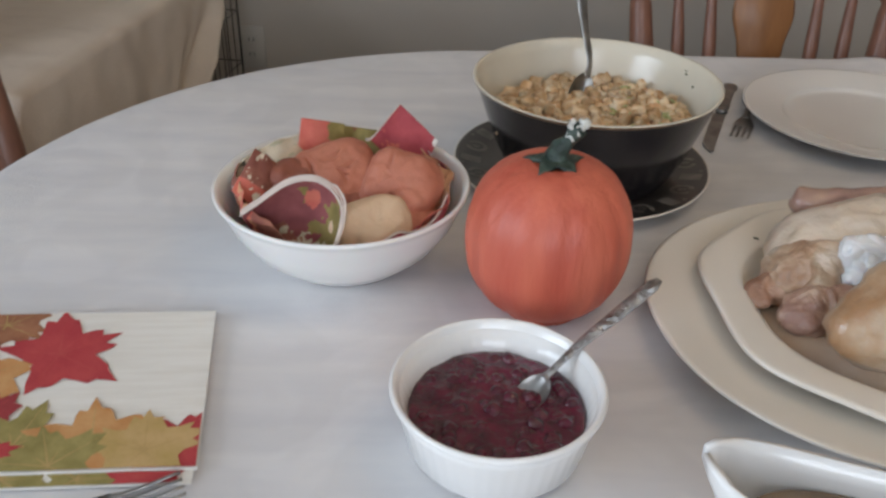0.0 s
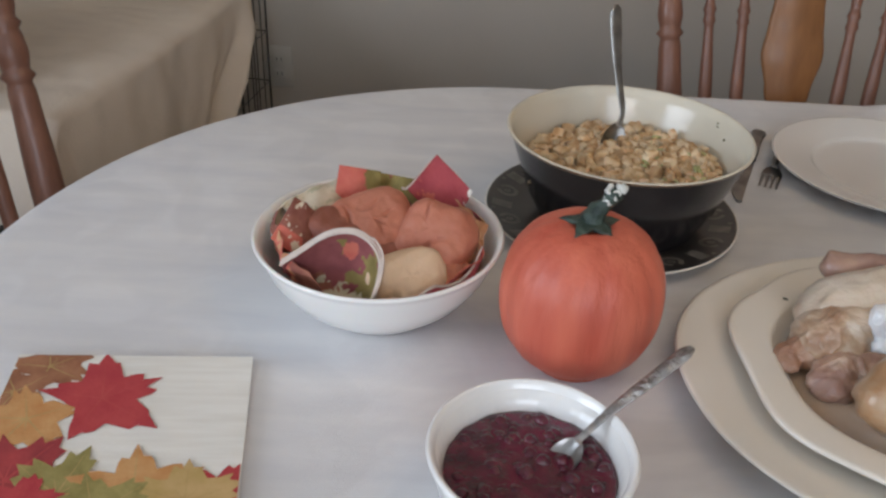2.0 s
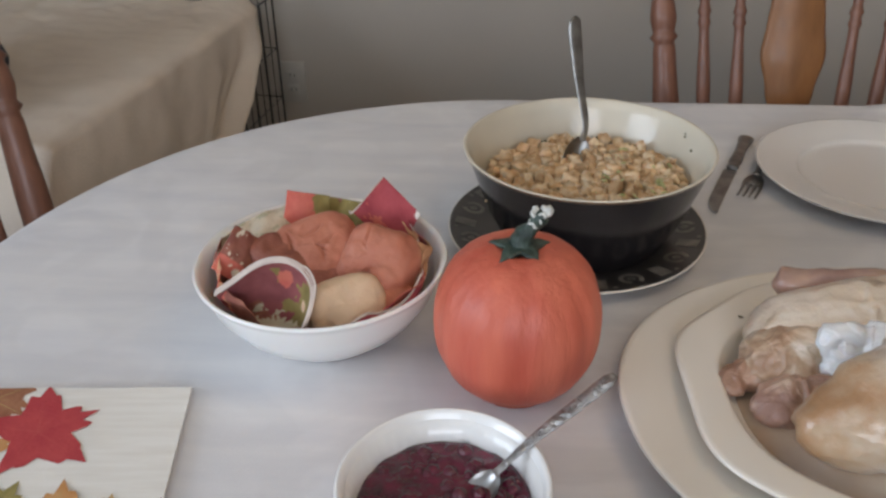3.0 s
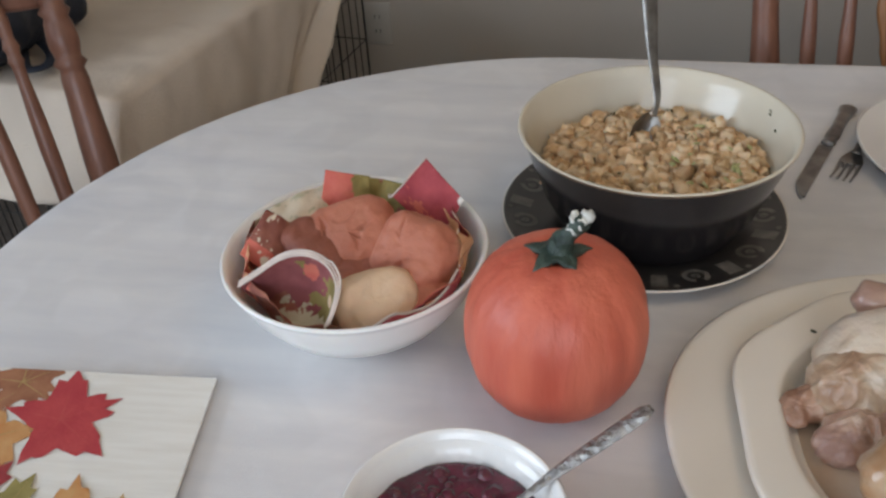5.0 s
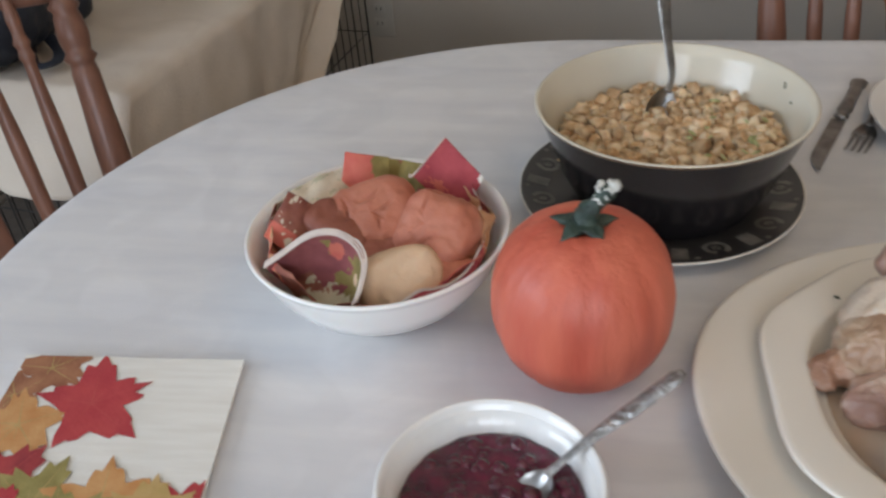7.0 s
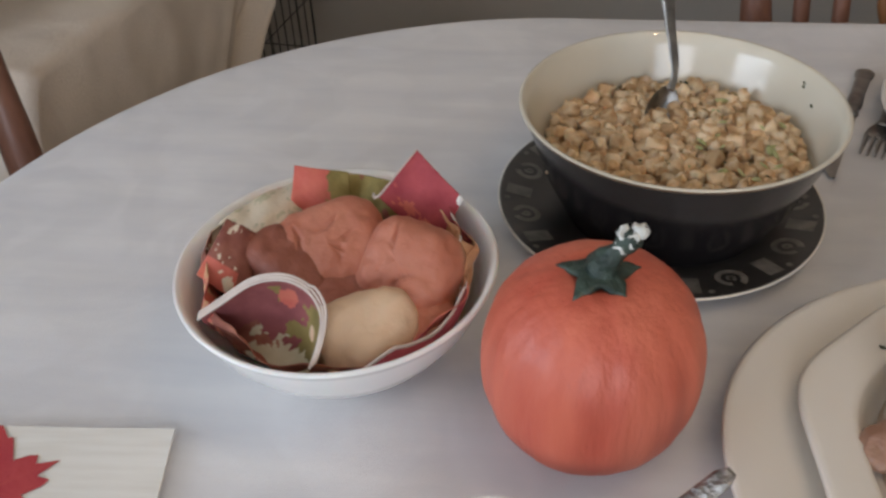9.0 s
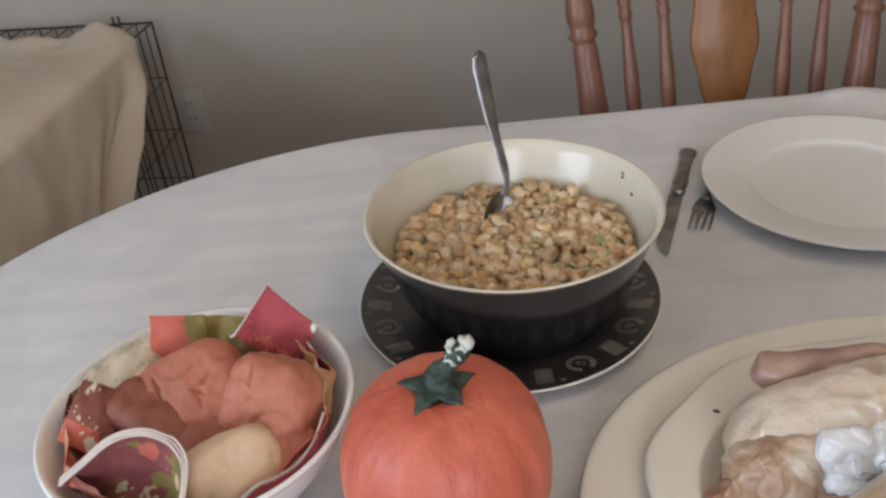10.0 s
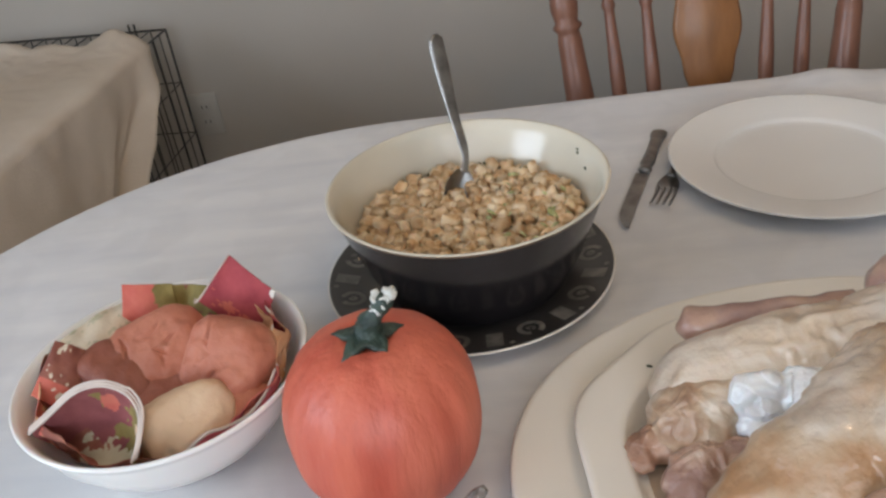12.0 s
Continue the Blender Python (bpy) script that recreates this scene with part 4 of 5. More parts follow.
def sheet(w, h, z0, z1, dx=0.0, dy=0.0, curl=0.0):
    bm = bmesh.new()
    n = 18
    g = {}
    for L, z in ((0, z0), (1, z1)):
        for i in range(n + 1):
            for j in range(n + 1):
                x, y = w * i / n, h * j / n
                e = curl * max(0.0, i / n - 0.75) ** 2 * 16 * (j / n)
                zz = z + e + (0.0005 * noise.noise(Vector((x * 22, y * 22, z0 * 900))) if L else 0)
                g[L, i, j] = bm.verts.new((x + dx + NSKEW * (y + dy), y + dy, zz))
    for i in range(n):
        for j in range(n):
            bm.faces.new((g[1, i, j], g[1, i + 1, j], g[1, i + 1, j + 1], g[1, i, j + 1]))
            bm.faces.new((g[0, i, j], g[0, i, j + 1], g[0, i + 1, j + 1], g[0, i + 1, j]))
    for i in range(n):
        for a, b in (((i, 0), (i + 1, 0)), ((i + 1, n), (i, n)), ((0, i + 1), (0, i)), ((n, i), (n, i + 1))):
            bm.faces.new((g[0, a[0], a[1]], g[0, b[0], b[1]], g[1, b[0], b[1]], g[1, a[0], a[1]]))
    return bm


part("lower_fold", sheet(NW - 0.002, NH, 0.0, 0.0016, -0.001, -0.012), NAPK, nk, smooth=False)
part("upper_fold", sheet(NW, NH, 0.0017, 0.0036), NAPK, nk, smooth=False)

# half of a maple leaf: degrees from the main tip, share of the length
LEAF = [(0, 1.0), (8, .74), (16, .82), (22, .66), (33, .55), (45, .72), (51, .86), (56, .78), (66, 1.0), (74, .76), (83, .84), (91, .66), (104, .53), (118, .66), (126, .80), (131, .72), (139, .94), (148, .66), (159, .56), (170, .50), (180, .40)]


def leaf_print(cx, cy, size, turn, rank, material, base_z=0.0041, lower=False):
    """A maple leaf with paler veins printed flat on the napkin, trimmed at its edges."""
    bm = bmesh.new()
    half = [(d, r * (1 + 0.07 * math.sin(d * 0.7 + cx * 300))) for d, r in LEAF]
    out = half + [(360 - d, r * (1 + 0.06 * math.sin(d + cx * 200))) for d, r in half[-2:0:-1]]
    z = base_z + 0.00012 * rank
    c = bm.verts.new((cx, cy, z))
    vs = [bm.verts.new((cx + size * r * math.cos(radians(turn + d)), cy + size * r * math.sin(radians(turn + d)), z)) for d, r in out]
    for i in range(len(vs)):
        bm.faces.new((c, vs[i], vs[(i + 1) % len(vs)]))
    bmesh.ops.subdivide_edges(bm, edges=bm.edges[:], cuts=3, use_grid_fill=True)
    for d, r in ((0, .92), (66, .88), (-66, .88), (139, .72), (-139, .72), (33, .34), (-33, .34)):
        t = radians(turn + d)
        e, w = Vector((math.cos(t), math.sin(t), 0)), Vector((-math.sin(t), math.cos(t), 0))
        o = Vector((cx, cy, z + 0.00008))
        q = [bm.verts.new(o + e * (size * r * k) + w * (g * size * 0.014 * (1.1 - k))) for k, g in ((0, -1), (0.5, -1), (1, -1), (1, 1), (0.5, 1), (0, 1))]
        bm.faces.new(q).material_index = 1
    y0 = -0.012 if lower else 0.0
    y1 = -0.0005 if lower else NH
    for co, no in (((0.001, 0, 0), (-1, 0, 0)), ((NW - 0.001, 0, 0), (1, 0, 0)), ((0, y0 + 0.0005, 0), (0, -1, 0)), ((0, y1 - 0.0005, 0), (0, 1, 0))):
        bmesh.ops.bisect_plane(bm, geom=bm.verts[:] + bm.edges[:] + bm.faces[:], plane_co=co, plane_no=no, clear_outer=True)
    for v in bm.verts:
        v.co.z += 0.0005 * noise.noise(Vector((v.co.x * 22, v.co.y * 22, (0.0017 if not lower else 0.0) * 900)))
        v.co.x += NSKEW * v.co.y
    part("leaf_print", bm, material, nk)


def ink(name, a, b):
    return mat(name, a, b, 55, 0.85, 0.15, 300)


I_RED = ink("print_red", (0.40, 0.035, 0.045), (0.48, 0.06, 0.06))
I_RUST = ink("print_rust", (0.26, 0.10, 0.05), (0.40, 0.18, 0.09))
I_ORANGE = ink("print_orange", (0.50, 0.22, 0.07), (0.58, 0.32, 0.13))
I_OLIVE = ink("print_olive", (0.24, 0.20, 0.06), (0.38, 0.31, 0.11))
I_TAN = ink("print_tan", (0.44, 0.30, 0.10), (0.54, 0.36, 0.16))
I_DARK = ink("print_dark_red", (0.25, 0.03, 0.035), (0.40, 0.05, 0.05))
I_VEIN = ink("print_vein", (0.40, 0.27, 0.10), (0.50, 0.34, 0.14))
I_VEINR = ink("print_red_vein", (0.43, 0.05, 0.05), (0.49, 0.08, 0.07))
INKS = {"red": [I_RED, I_VEINR], "rust": [I_RUST, I_VEIN], "orange": [I_ORANGE, I_VEIN], "olive": [I_OLIVE, I_VEIN], "tan": [I_TAN, I_VEIN], "dark": [I_DARK, I_VEINR]}
inv = NP.inverted()
for rank, (x, y, s, turn, m_) in enumerate(((-0.414, 0.352, 0.042, 40, "rust"), (-0.428, 0.318, 0.040, 190, "rust"), (-0.405, 0.288, 0.048, 250, "orange"), (-0.356, 0.316, 0.055, 35, "red"),
                                            (-0.232, 0.215, 0.046, 75, "red"), (-0.392, 0.222, 0.056, 60, "dark"), (-0.350, 0.212, 0.050, 78, "olive"), (-0.296, 0.216, 0.052, 100, "orange"),
                                            (-0.258, 0.212, 0.046, 96, "tan"), (-0.318, 0.196, 0.046, 112, "olive"), (-0.372, 0.203, 0.030, 20, "red"))):
    p = inv @ Vector((x, y, 0))
    leaf_print(p.x - NSKEW * p.y, p.y, s, turn - 4, rank, INKS[m_])
for rank, (x, y, s, turn, m_) in enumerate(((0.02, -0.004, 0.05, 0, "olive"), (0.07, -0.004, 0.05, 30, "olive"), (0.12, -0.006, 0.04, 0, "olive"), (0.16, -0.006, 0.035, 10, "red"))):
    leaf_print(x, y, s, turn, rank, INKS[m_], 0.0021, True)
fork(pose(-0.394, 0.100, TZ + 0.0015, 0, 0, 26), 0.19, "steel table fork beside the paper napkin")


# ---- napkin-lined bowl of rolls ----
bz0 = Vector((WB[0], WB[1], TZ + 0.0015))
BOWL_IN = [(0, 0.050), (0.010, 0.056), (0.024, 0.079), (0.043, 0.095), (0.064, 0.1035), (0.077, 0.1085), (0.20, 0.1085)]
EDGE_Z = [(-180, 0.086), (-172, 0.084), (-160, 0.083), (-140, 0.084), (-128, 0.080), (-110, 0.060), (-60, 0.058), (-42, 0.064), (-25, 0.070), (-12, 0.074), (5, 0.080), (18, 0.084), (34, 0.084), (60, 0.080), (90, 0.079), (120, 0.080), (130, 0.080), (134, 0.080), (150, 0.079), (165, 0.083), (174, 0.085), (180, 0.086)]
# the eighth ink is the crimson with shade mixed in, for the flap
NPRINT = [NAPK, ink("print_coral", (0.50, 0.10, 0.075), (0.58, 0.16, 0.11)), ink("print_crimson", (0.30, 0.040, 0.055), (0.42, 0.075, 0.085)), ink("print_moss", (0.16, 0.125, 0.035), (0.30, 0.23, 0.075)),
          ink("print_brown", (0.20, 0.060, 0.045), (0.34, 0.13, 0.085)), ink("print_amber", (0.50, 0.24, 0.12), (0.60, 0.34, 0.19)), ink("print_sage", (0.44, 0.41, 0.28), (0.56, 0.52, 0.38)), ink("print_crimson_shaded", (0.20, 0.050, 0.055), (0.29, 0.085, 0.085)),
          ink("print_cream", (0.62, 0.53, 0.40), (0.70, 0.61, 0.48))]
PEDGE = ink("paper_edge", (0.58, 0.49, 0.44), (0.66, 0.57, 0.51))


def blot(x, y, seed):
    """Uneven outline for printed patches."""
    return noise.noise(Vector((x, y, seed))) + 0.5 * noise.noise(Vector((x * 2.7, y * 2.7, seed + 4)))


def wall_radius(z):
    return interp(BOWL_IN, z)


def lining_print(deg, z, up):
    """Which ink of the leaf print shows at this angle and height of the lining."""
    d = deg + 6 * blot(math.cos(radians(deg)) * 7, math.sin(radians(deg)) * 7 + z * 60, 2.0)
    if z < 0.026:
        return 4 if blot(deg * 0.06, z * 90, 8.0) > 0 else 5
    if 18 < d <= 60:
        if abs(deg - 30) < 2.4 and up < 0.007:
            return 0
        return 2 if blot(deg * 0.12, z * 70, 1.0) > -0.45 else 1
    if 60 < d <= 100:
        return 3 if blot(deg * 0.13, z * 55, 3.0) > -0.22 else 5
    if 100 < d <= 133:
        return 1
    if 133 < d <= 172:
        return 6 if blot(deg * 0.17, z * 75, 5.0) > 0.30 else 8
    if d > 172 or d <= -168:
        return 0 if blot(deg * 0.2, z * 90, 6.0) > 0.42 else 4
    if -168 < d <= -134:
        q = blot(deg * 0.14, z * 80, 7.0)
        return 0 if q > 0.45 else (1 if q > -0.2 else 5)
    if -134 < d <= -70:
        return 4
    if -70 < d <= -34:
        return 2
    if -34 < d <= -12:
        return 1
    return 5 if blot(deg * 0.1, z * 60, 9.0) > -0.3 else 0


def lining():
    bm = bmesh.new()
    na, nr = 320, 46
    rings = []
    for j in range(nr + 1):
        ring = []
        for i in range(na):
            deg = -180 + 360 * i / na
            a = radians(deg)
            top = interp(EDGE_Z, deg) + 0.0014 * math.sin(a * 23) + 0.002 * noise.noise(Vector((math.cos(a) * 6, math.sin(a) * 6, 0)))
            u = j / nr
            if u < 0.3:
                z, r = 0.0125, 0.050 * (0.04 + 0.96 * u / 0.3)
            else:
                z = 0.0125 + (top - 0.0125) * (u - 0.3) / 0.7
                r = wall_radius(z) - 0.0032
            r -= 0.55 * max(0.0, z - 0.074)
            fold = 0.5 + 0.5 * math.sin(a * 9 + 1.4 * math.sin(a * 3) + z * 30)
            r -= (0.0075 * fold + 0.0035 * abs(noise.noise(Vector((math.cos(a) * 5, math.sin(a) * 5, z * 45))))) * min(1.0, max(0.0, (u - 0.25) / 0.3))
            ring.append(bm.verts.new((r * math.cos(a), r * math.sin(a), z)))
        rings.append(ring)
    for a, b in zip(rings, rings[1:]):
        for i in range(na):
            k = (i + 1) % na
            f = bm.faces.new((a[i], a[k], b[k], b[i]))
            c = f.calc_center_median()
            deg = math.degrees(math.atan2(c.y, c.x))
            f.material_index = lining_print(deg, c.z, interp(EDGE_Z, deg) - c.z)
    bm.faces.new(rings[0][::-1])
    return bm


ln = thing("paper_napkin", "maple leaf paper napkin tucked into the bowl round the bread rolls", "napkin", Matrix.Translation(bz0))
lining_sheet = part("lining", lining(), NPRINT, ln)
md = lining_sheet.modifiers.new("thickness", "SOLIDIFY")
md.thickness = 0.0007

# the front flap: a folded edge that arches over, its print hanging down to the bowl's wall; its crimson has the shade
# painted in
FN, FT = 120, 40
edge = curve_pts([(-0.079, -0.075, 0.079), (-0.063, -0.070, 0.089), (-0.044, -0.066, 0.102), (-0.028, -0.066, 0.109), (-0.013, -0.066, 0.109), (0.000, -0.068, 0.101), (0.0075, -0.077, 0.090), (0.0065, -0.091, 0.077), (0.003, -0.1025, 0.067)], FN)
bm = bmesh.new()
rows = []
for i, p in enumerate(edge):
    k = i / FN
    fa = radians(-137 + 46 * k)
    foot = Vector((0.090 * math.cos(fa), 0.090 * math.sin(fa), 0.047))
    row = []
    for j in range(FT + 1):
        t = j / FT
        q = p.lerp(foot, t) + Vector((0, 0.016 * math.sin(t * math.pi) * math.sin(k * math.pi), -0.012 * math.sin(t * math.pi) * math.sin(k * math.pi)))
        q += Vector((0, 0, 1)) * (0.0016 * noise.noise(q * 55) * math.sin(t * math.pi))
        rr, lim = math.hypot(q.x, q.y), wall_radius(q.z) - 0.002
        if rr > lim:
            q.x, q.y = q.x * lim / rr, q.y * lim / rr
        row.append(bm.verts.new(q))
    rows.append(row)
for i in range(FN):
    for j in range(FT):
        f = bm.faces.new((rows[i][j], rows[i][j + 1], rows[i + 1][j + 1], rows[i + 1][j]))
        k, t = i / FN, j / FT
        w = blot(k * 6, t * 4, 11.0)
        idx = 7
        if k + 0.35 * w > 0.58:
            idx = 3
        if t + 0.22 * w > 0.66:
            idx = 6 if k + 0.3 * blot(k * 9, t * 6, 13.0) > 0.30 else 4
        if (k - 0.50) ** 2 / 0.004 + (t - 0.20) ** 2 / 0.012 < 1 + w:
            idx = 1
        f.material_index = idx
flap = part("flap", bm, NPRINT, ln, "folded front flap printed with green leaves and crimson ones darkened for shade")
for off, dx in ((0.0, 0.0), (0.0024, 0.0016), (0.0047, 0.0034)):
    pts = [p + Vector((dx * (1 if i > FN * 0.6 else 0.3), 0.5 * off, off * (0.9 - 0.5 * i / FN))) for i, p in enumerate(edge)]
    part("folded_edge", tube(pts, [0.00085 + 0.0002 * math.sin(i * 0.11 + off * 900) for i in range(FN + 1)], 8, 1.25), PEDGE, flap, "off-white layered paper edge")


def standing_corner(quad, bulge, inks, label, seed, ruffle=0.002):
    """A stiff corner of the napkin between four points (top left, top right, bottom right, bottom left); inks picks the print."""
    tl, tr, br, bl = (Vector(q) for q in quad)
    nor = (tr - bl).cross(tl - br).normalized()
    n = 34
    bm = bmesh.new()
    g = []
    for j in range(n + 1):
        v = j / n
        row = []
        for i in range(n + 1):
            u = i / n
            p = tl.lerp(tr, u).lerp(bl.lerp(br, u), v)
            p += nor * (bulge * math.sin(u * math.pi) * math.sin((0.25 + 0.75 * v) * math.pi) + ruffle * noise.noise(Vector((u * 3.2, v * 2.2, seed))))
            rr, lim = math.hypot(p.x, p.y), wall_radius(p.z) - 0.003
            if rr > lim:
                p.x, p.y = p.x * lim / rr, p.y * lim / rr
            row.append(bm.verts.new(p))
        g.append(row)
    for j in range(n):
        for i in range(n):
            f = bm.faces.new((g[j][i], g[j + 1][i], g[j + 1][i + 1], g[j][i + 1]))
            f.material_index = inks(i / n, j / n)
    ob = part("corner", bm, NPRINT, ln, label)
    md = ob.modifiers.new("thickness", "SOLIDIFY")
    md.thickness = 0.0009
    return ob


standing_corner(((0.049, 0.083, 0.119), (0.087, 0.060, 0.091), (0.066, 0.046, 0.050), (0.021, 0.056, 0.093)), 0.004,
                lambda u, v: 0 if (u - 0.97) ** 2 / 0.006 + (v - 0.05) ** 2 / 0.006 < 1 else (1 if v > 0.62 and blot(u * 6, v * 6, 21.0) > 0.25 else 2), "stiff crimson printed corner standing above the rim", 1.0)
standing_corner(((-0.047, 0.074, 0.106), (-0.006, 0.080, 0.098), (0.000, 0.060, 0.058), (-0.052, 0.054, 0.066)), 0.003,
                lambda u, v: 3 if u + 0.25 * blot(u * 5, v * 5, 22.0) > 0.62 else 1, "coral and green printed corner behind the rolls", 2.0)
standing_corner(((-0.014, 0.083, 0.096), (0.034, 0.074, 0.094), (0.040, 0.052, 0.056), (-0.010, 0.060, 0.056)), -0.005,
                lambda u, v: 3 if blot(u * 4, v * 4, 23.0) > -0.30 else 4, "moss green printed edge behind the rolls", 3.0, 0.008)
standing_corner(((-0.0785, 0.002, 0.106), (-0.060, 0.010, 0.086), (-0.060, -0.040, 0.058), (-0.096, -0.030, 0.079)), 0.003,
                lambda u, v: 8 if blot(u * 4.2, v * 4.2, 24.0) > 0.44 else (1 if v > 0.62 and u < 0.7 else 4), "rust printed corner speckled with white", 4.0)
standing_corner(((-0.099, 0.030, 0.080), (-0.048, 0.092, 0.083), (-0.036, 0.040, 0.072), (-0.066, 0.000, 0.072)), 0.006,
                lambda u, v: 6 if blot(u * 7, v * 6, 25.0) > 0.30 and v < 0.7 else 8, "cream paper with faint green print", 5.0, 0.005)
standing_corner(((0.070, 0.048, 0.088), (0.101, 0.014, 0.080), (0.094, -0.012, 0.050), (0.078, 0.030, 0.052)), 0.003,
                lambda u, v: 5 if blot(u * 5, v * 5, 26.0) > -0.5 else 0, "ruffled amber printed edge", 6.0, 0.008)
curl = curve_pts([(0.017, 0.062, 0.090), (0.019, 0.054, 0.093), (0.023, 0.052, 0.096), (0.029, 0.058, 0.101), (0.040, 0.072, 0.111), (0.049, 0.082, 0.119)], 30)
part("folded_edge", tube(curl, [0.0011 - 0.0007 * i / 30 for i in range(31)], 8, 1.4), PEDGE, ln, "off-white curled paper edge")
low_edge = curve_pts([(0.036, -0.097, 0.062), (0.046, -0.092, 0.069), (0.056, -0.084, 0.072), (0.064, -0.074, 0.066), (0.078, -0.058, 0.062), (0.089, -0.040, 0.066), (0.096, -0.022, 0.074)], 40)
bm = bmesh.new()
rows = []
for i, p in enumerate(low_edge):
    out = Vector((p.x, p.y, 0)).normalized()
    rows.append([bm.verts.new(p + Vector((0, 0, -0.020)) * (j / 8) + out * (0.004 * math.sin(j / 8 * math.pi) - 0.004 * j / 8)) for j in range(9)])
for a, b in zip(rows, rows[1:]):
    for j in range(8):
        f = bm.faces.new((a[j], a[j + 1], b[j + 1], b[j]))
        f.material_index = 2
tuck = part("tucked_corner", bm, NPRINT, ln, "crimson printed corner tucked beside the rolls")
part("folded_edge", tube(low_edge, 0.0010, 8, 1.5), PEDGE, tuck, "off-white paper edge")


def roll_mat(name, top, mid, side, cut):
    """Soft bread: browned on top, pale towards its torn sides."""
    m = mat(name, top, mid, 30, 0.62, 0.35, 150, sub=0.12, detail=4.0)
    n, l = m.node_tree.nodes, m.node_tree.links
    p = n["Principled BSDF"]
    crust = p.inputs["Base Color"].links[0].from_socket
    tc = n.new("ShaderNodeTexCoord")
    sep = n.new("ShaderNodeSeparateXYZ")
    l.new(tc.outputs["Object"], sep.inputs[0])
    half = n.new("ShaderNodeMapRange")
    half.inputs["From Min"].default_value, half.inputs["From Max"].default_value = -0.030, 0.030
    l.new(sep.outputs["Z"], half.inputs["Value"])
    wob = n.new("ShaderNodeTexNoise")
    wob.inputs["Scale"].default_value, wob.inputs["Detail"].default_value = 42.0, 4.0
    l.new(tc.outputs["Object"], wob.inputs["Vector"])
    add = n.new("ShaderNodeMath")
    add.operation = "MULTIPLY_ADD"
    l.new(wob.outputs["Fac"], add.inputs[0])
    add.inputs[1].default_value = 0.30
    l.new(half.outputs[0], add.inputs[2])
    mr = n.new("ShaderNodeMapRange")
    mr.inputs["From Min"].default_value, mr.inputs["From Max"].default_value = cut, cut + 0.22
    l.new(add.outputs[0], mr.inputs["Value"])
    mx = n.new("ShaderNodeMix")
    mx.data_type = "RGBA"
    mx.inputs["A"].default_value = (*side, 1)
    l.new(mr.outputs[0], mx.inputs["Factor"])
    l.new(crust, mx.inputs["B"])
    l.new(mx.outputs["Result"], p.inputs["Base Color"])
    return m


R_SOFT = roll_mat("soft_roll_crust", (0.46, 0.155, 0.095), (0.52, 0.20, 0.125), (0.60, 0.34, 0.21), 0.36)
R_TORN = roll_mat("torn_roll_crust", (0.46, 0.155, 0.095), (0.52, 0.20, 0.125), (0.62, 0.37, 0.235), 0.66)
R_DARK = roll_mat("dark_roll_crust", (0.27, 0.085, 0.055), (0.36, 0.125, 0.08), (0.50, 0.26, 0.16), 0.40)
R_PALE = roll_mat("pale_roll_crumb", (0.62, 0.41, 0.26), (0.70, 0.51, 0.34), (0.70, 0.50, 0.33), 0.50)


def bread_roll(pos, up, spin, dims, material, label, seed, cracks=()):
    """A soft roll: domed top, squarish plan, flat torn sides, fine cracks in the crust."""
    n = Vector(up).normalized()
    xax = (Vector((1, 0, 0)) - n * n.x).normalized()
    M = Matrix((xax, n.cross(xax), n)).transposed().to_4x4() @ Matrix.Rotation(radians(spin), 4, "Z")
    M.translation = bz0 + Vector(pos)
    inv_m = M.inverted()
    rx, ry, rz_ = dims

    def shape(a, r, z):
        c, s = math.cos(a), math.sin(a)
        x = rx * r * math.copysign(abs(c) ** 0.60, c)
        y = ry * r * math.copysign(abs(s) ** 0.60, s)
        p = Vector((x, y, rz_ * z))
        d = 0.0045 * noise.noise(p * 38 + Vector((seed, 0, 0))) + 0.0014 * noise.noise(p * 120 + Vector((0, seed, 0)))
        p *= 1 + d / max(0.012, p.length)
        if z > 0:
            for x0, y0, ang, ln_, bend in cracks:
                u = ((p.x - x0) * math.cos(ang) + (p.y - y0) * math.sin(ang)) / ln_
                v = -(p.x - x0) * math.sin(ang) + (p.y - y0) * math.cos(ang) - bend * u * u
                if abs(u) < 1.0:
                    p.z -= 0.0048 * (1 - u * u) * math.exp(-(v / 0.0012) ** 2)
        q = M @ p - bz0
        rr, lim = math.hypot(q.x, q.y), wall_radius(max(0.0, q.z)) - 0.007
        if rr > lim and q.z < 0.085:
            q.x, q.y = q.x * lim / rr, q.y * lim / rr
        q.z = max(q.z, 0.0135)
        return inv_m @ (q + bz0)

    prof = []
    for i in range(73):
        th = -math.pi / 2 + math.pi * i / 72
        c, s = math.cos(th), math.sin(th)
        prof.append((max(0.0, abs(c)) ** 0.52 if 0 < i < 72 else 0.0008, math.copysign(abs(s) ** 0.80, s)))
    ob = thing("bread_roll", label, "bread roll", M, "rolls in the white bowl")
    for name, drop in (("crust", lambda f: f.calc_center_median().z < 0), ("torn_side", lambda f: f.calc_center_median().z >= 0)):
        bm = lathe(prof, 150, shape)
        bmesh.ops.delete(bm, geom=[f for f in bm.faces if drop(f)], context="FACES")
        part(name, bm, material, ob)
    return ob


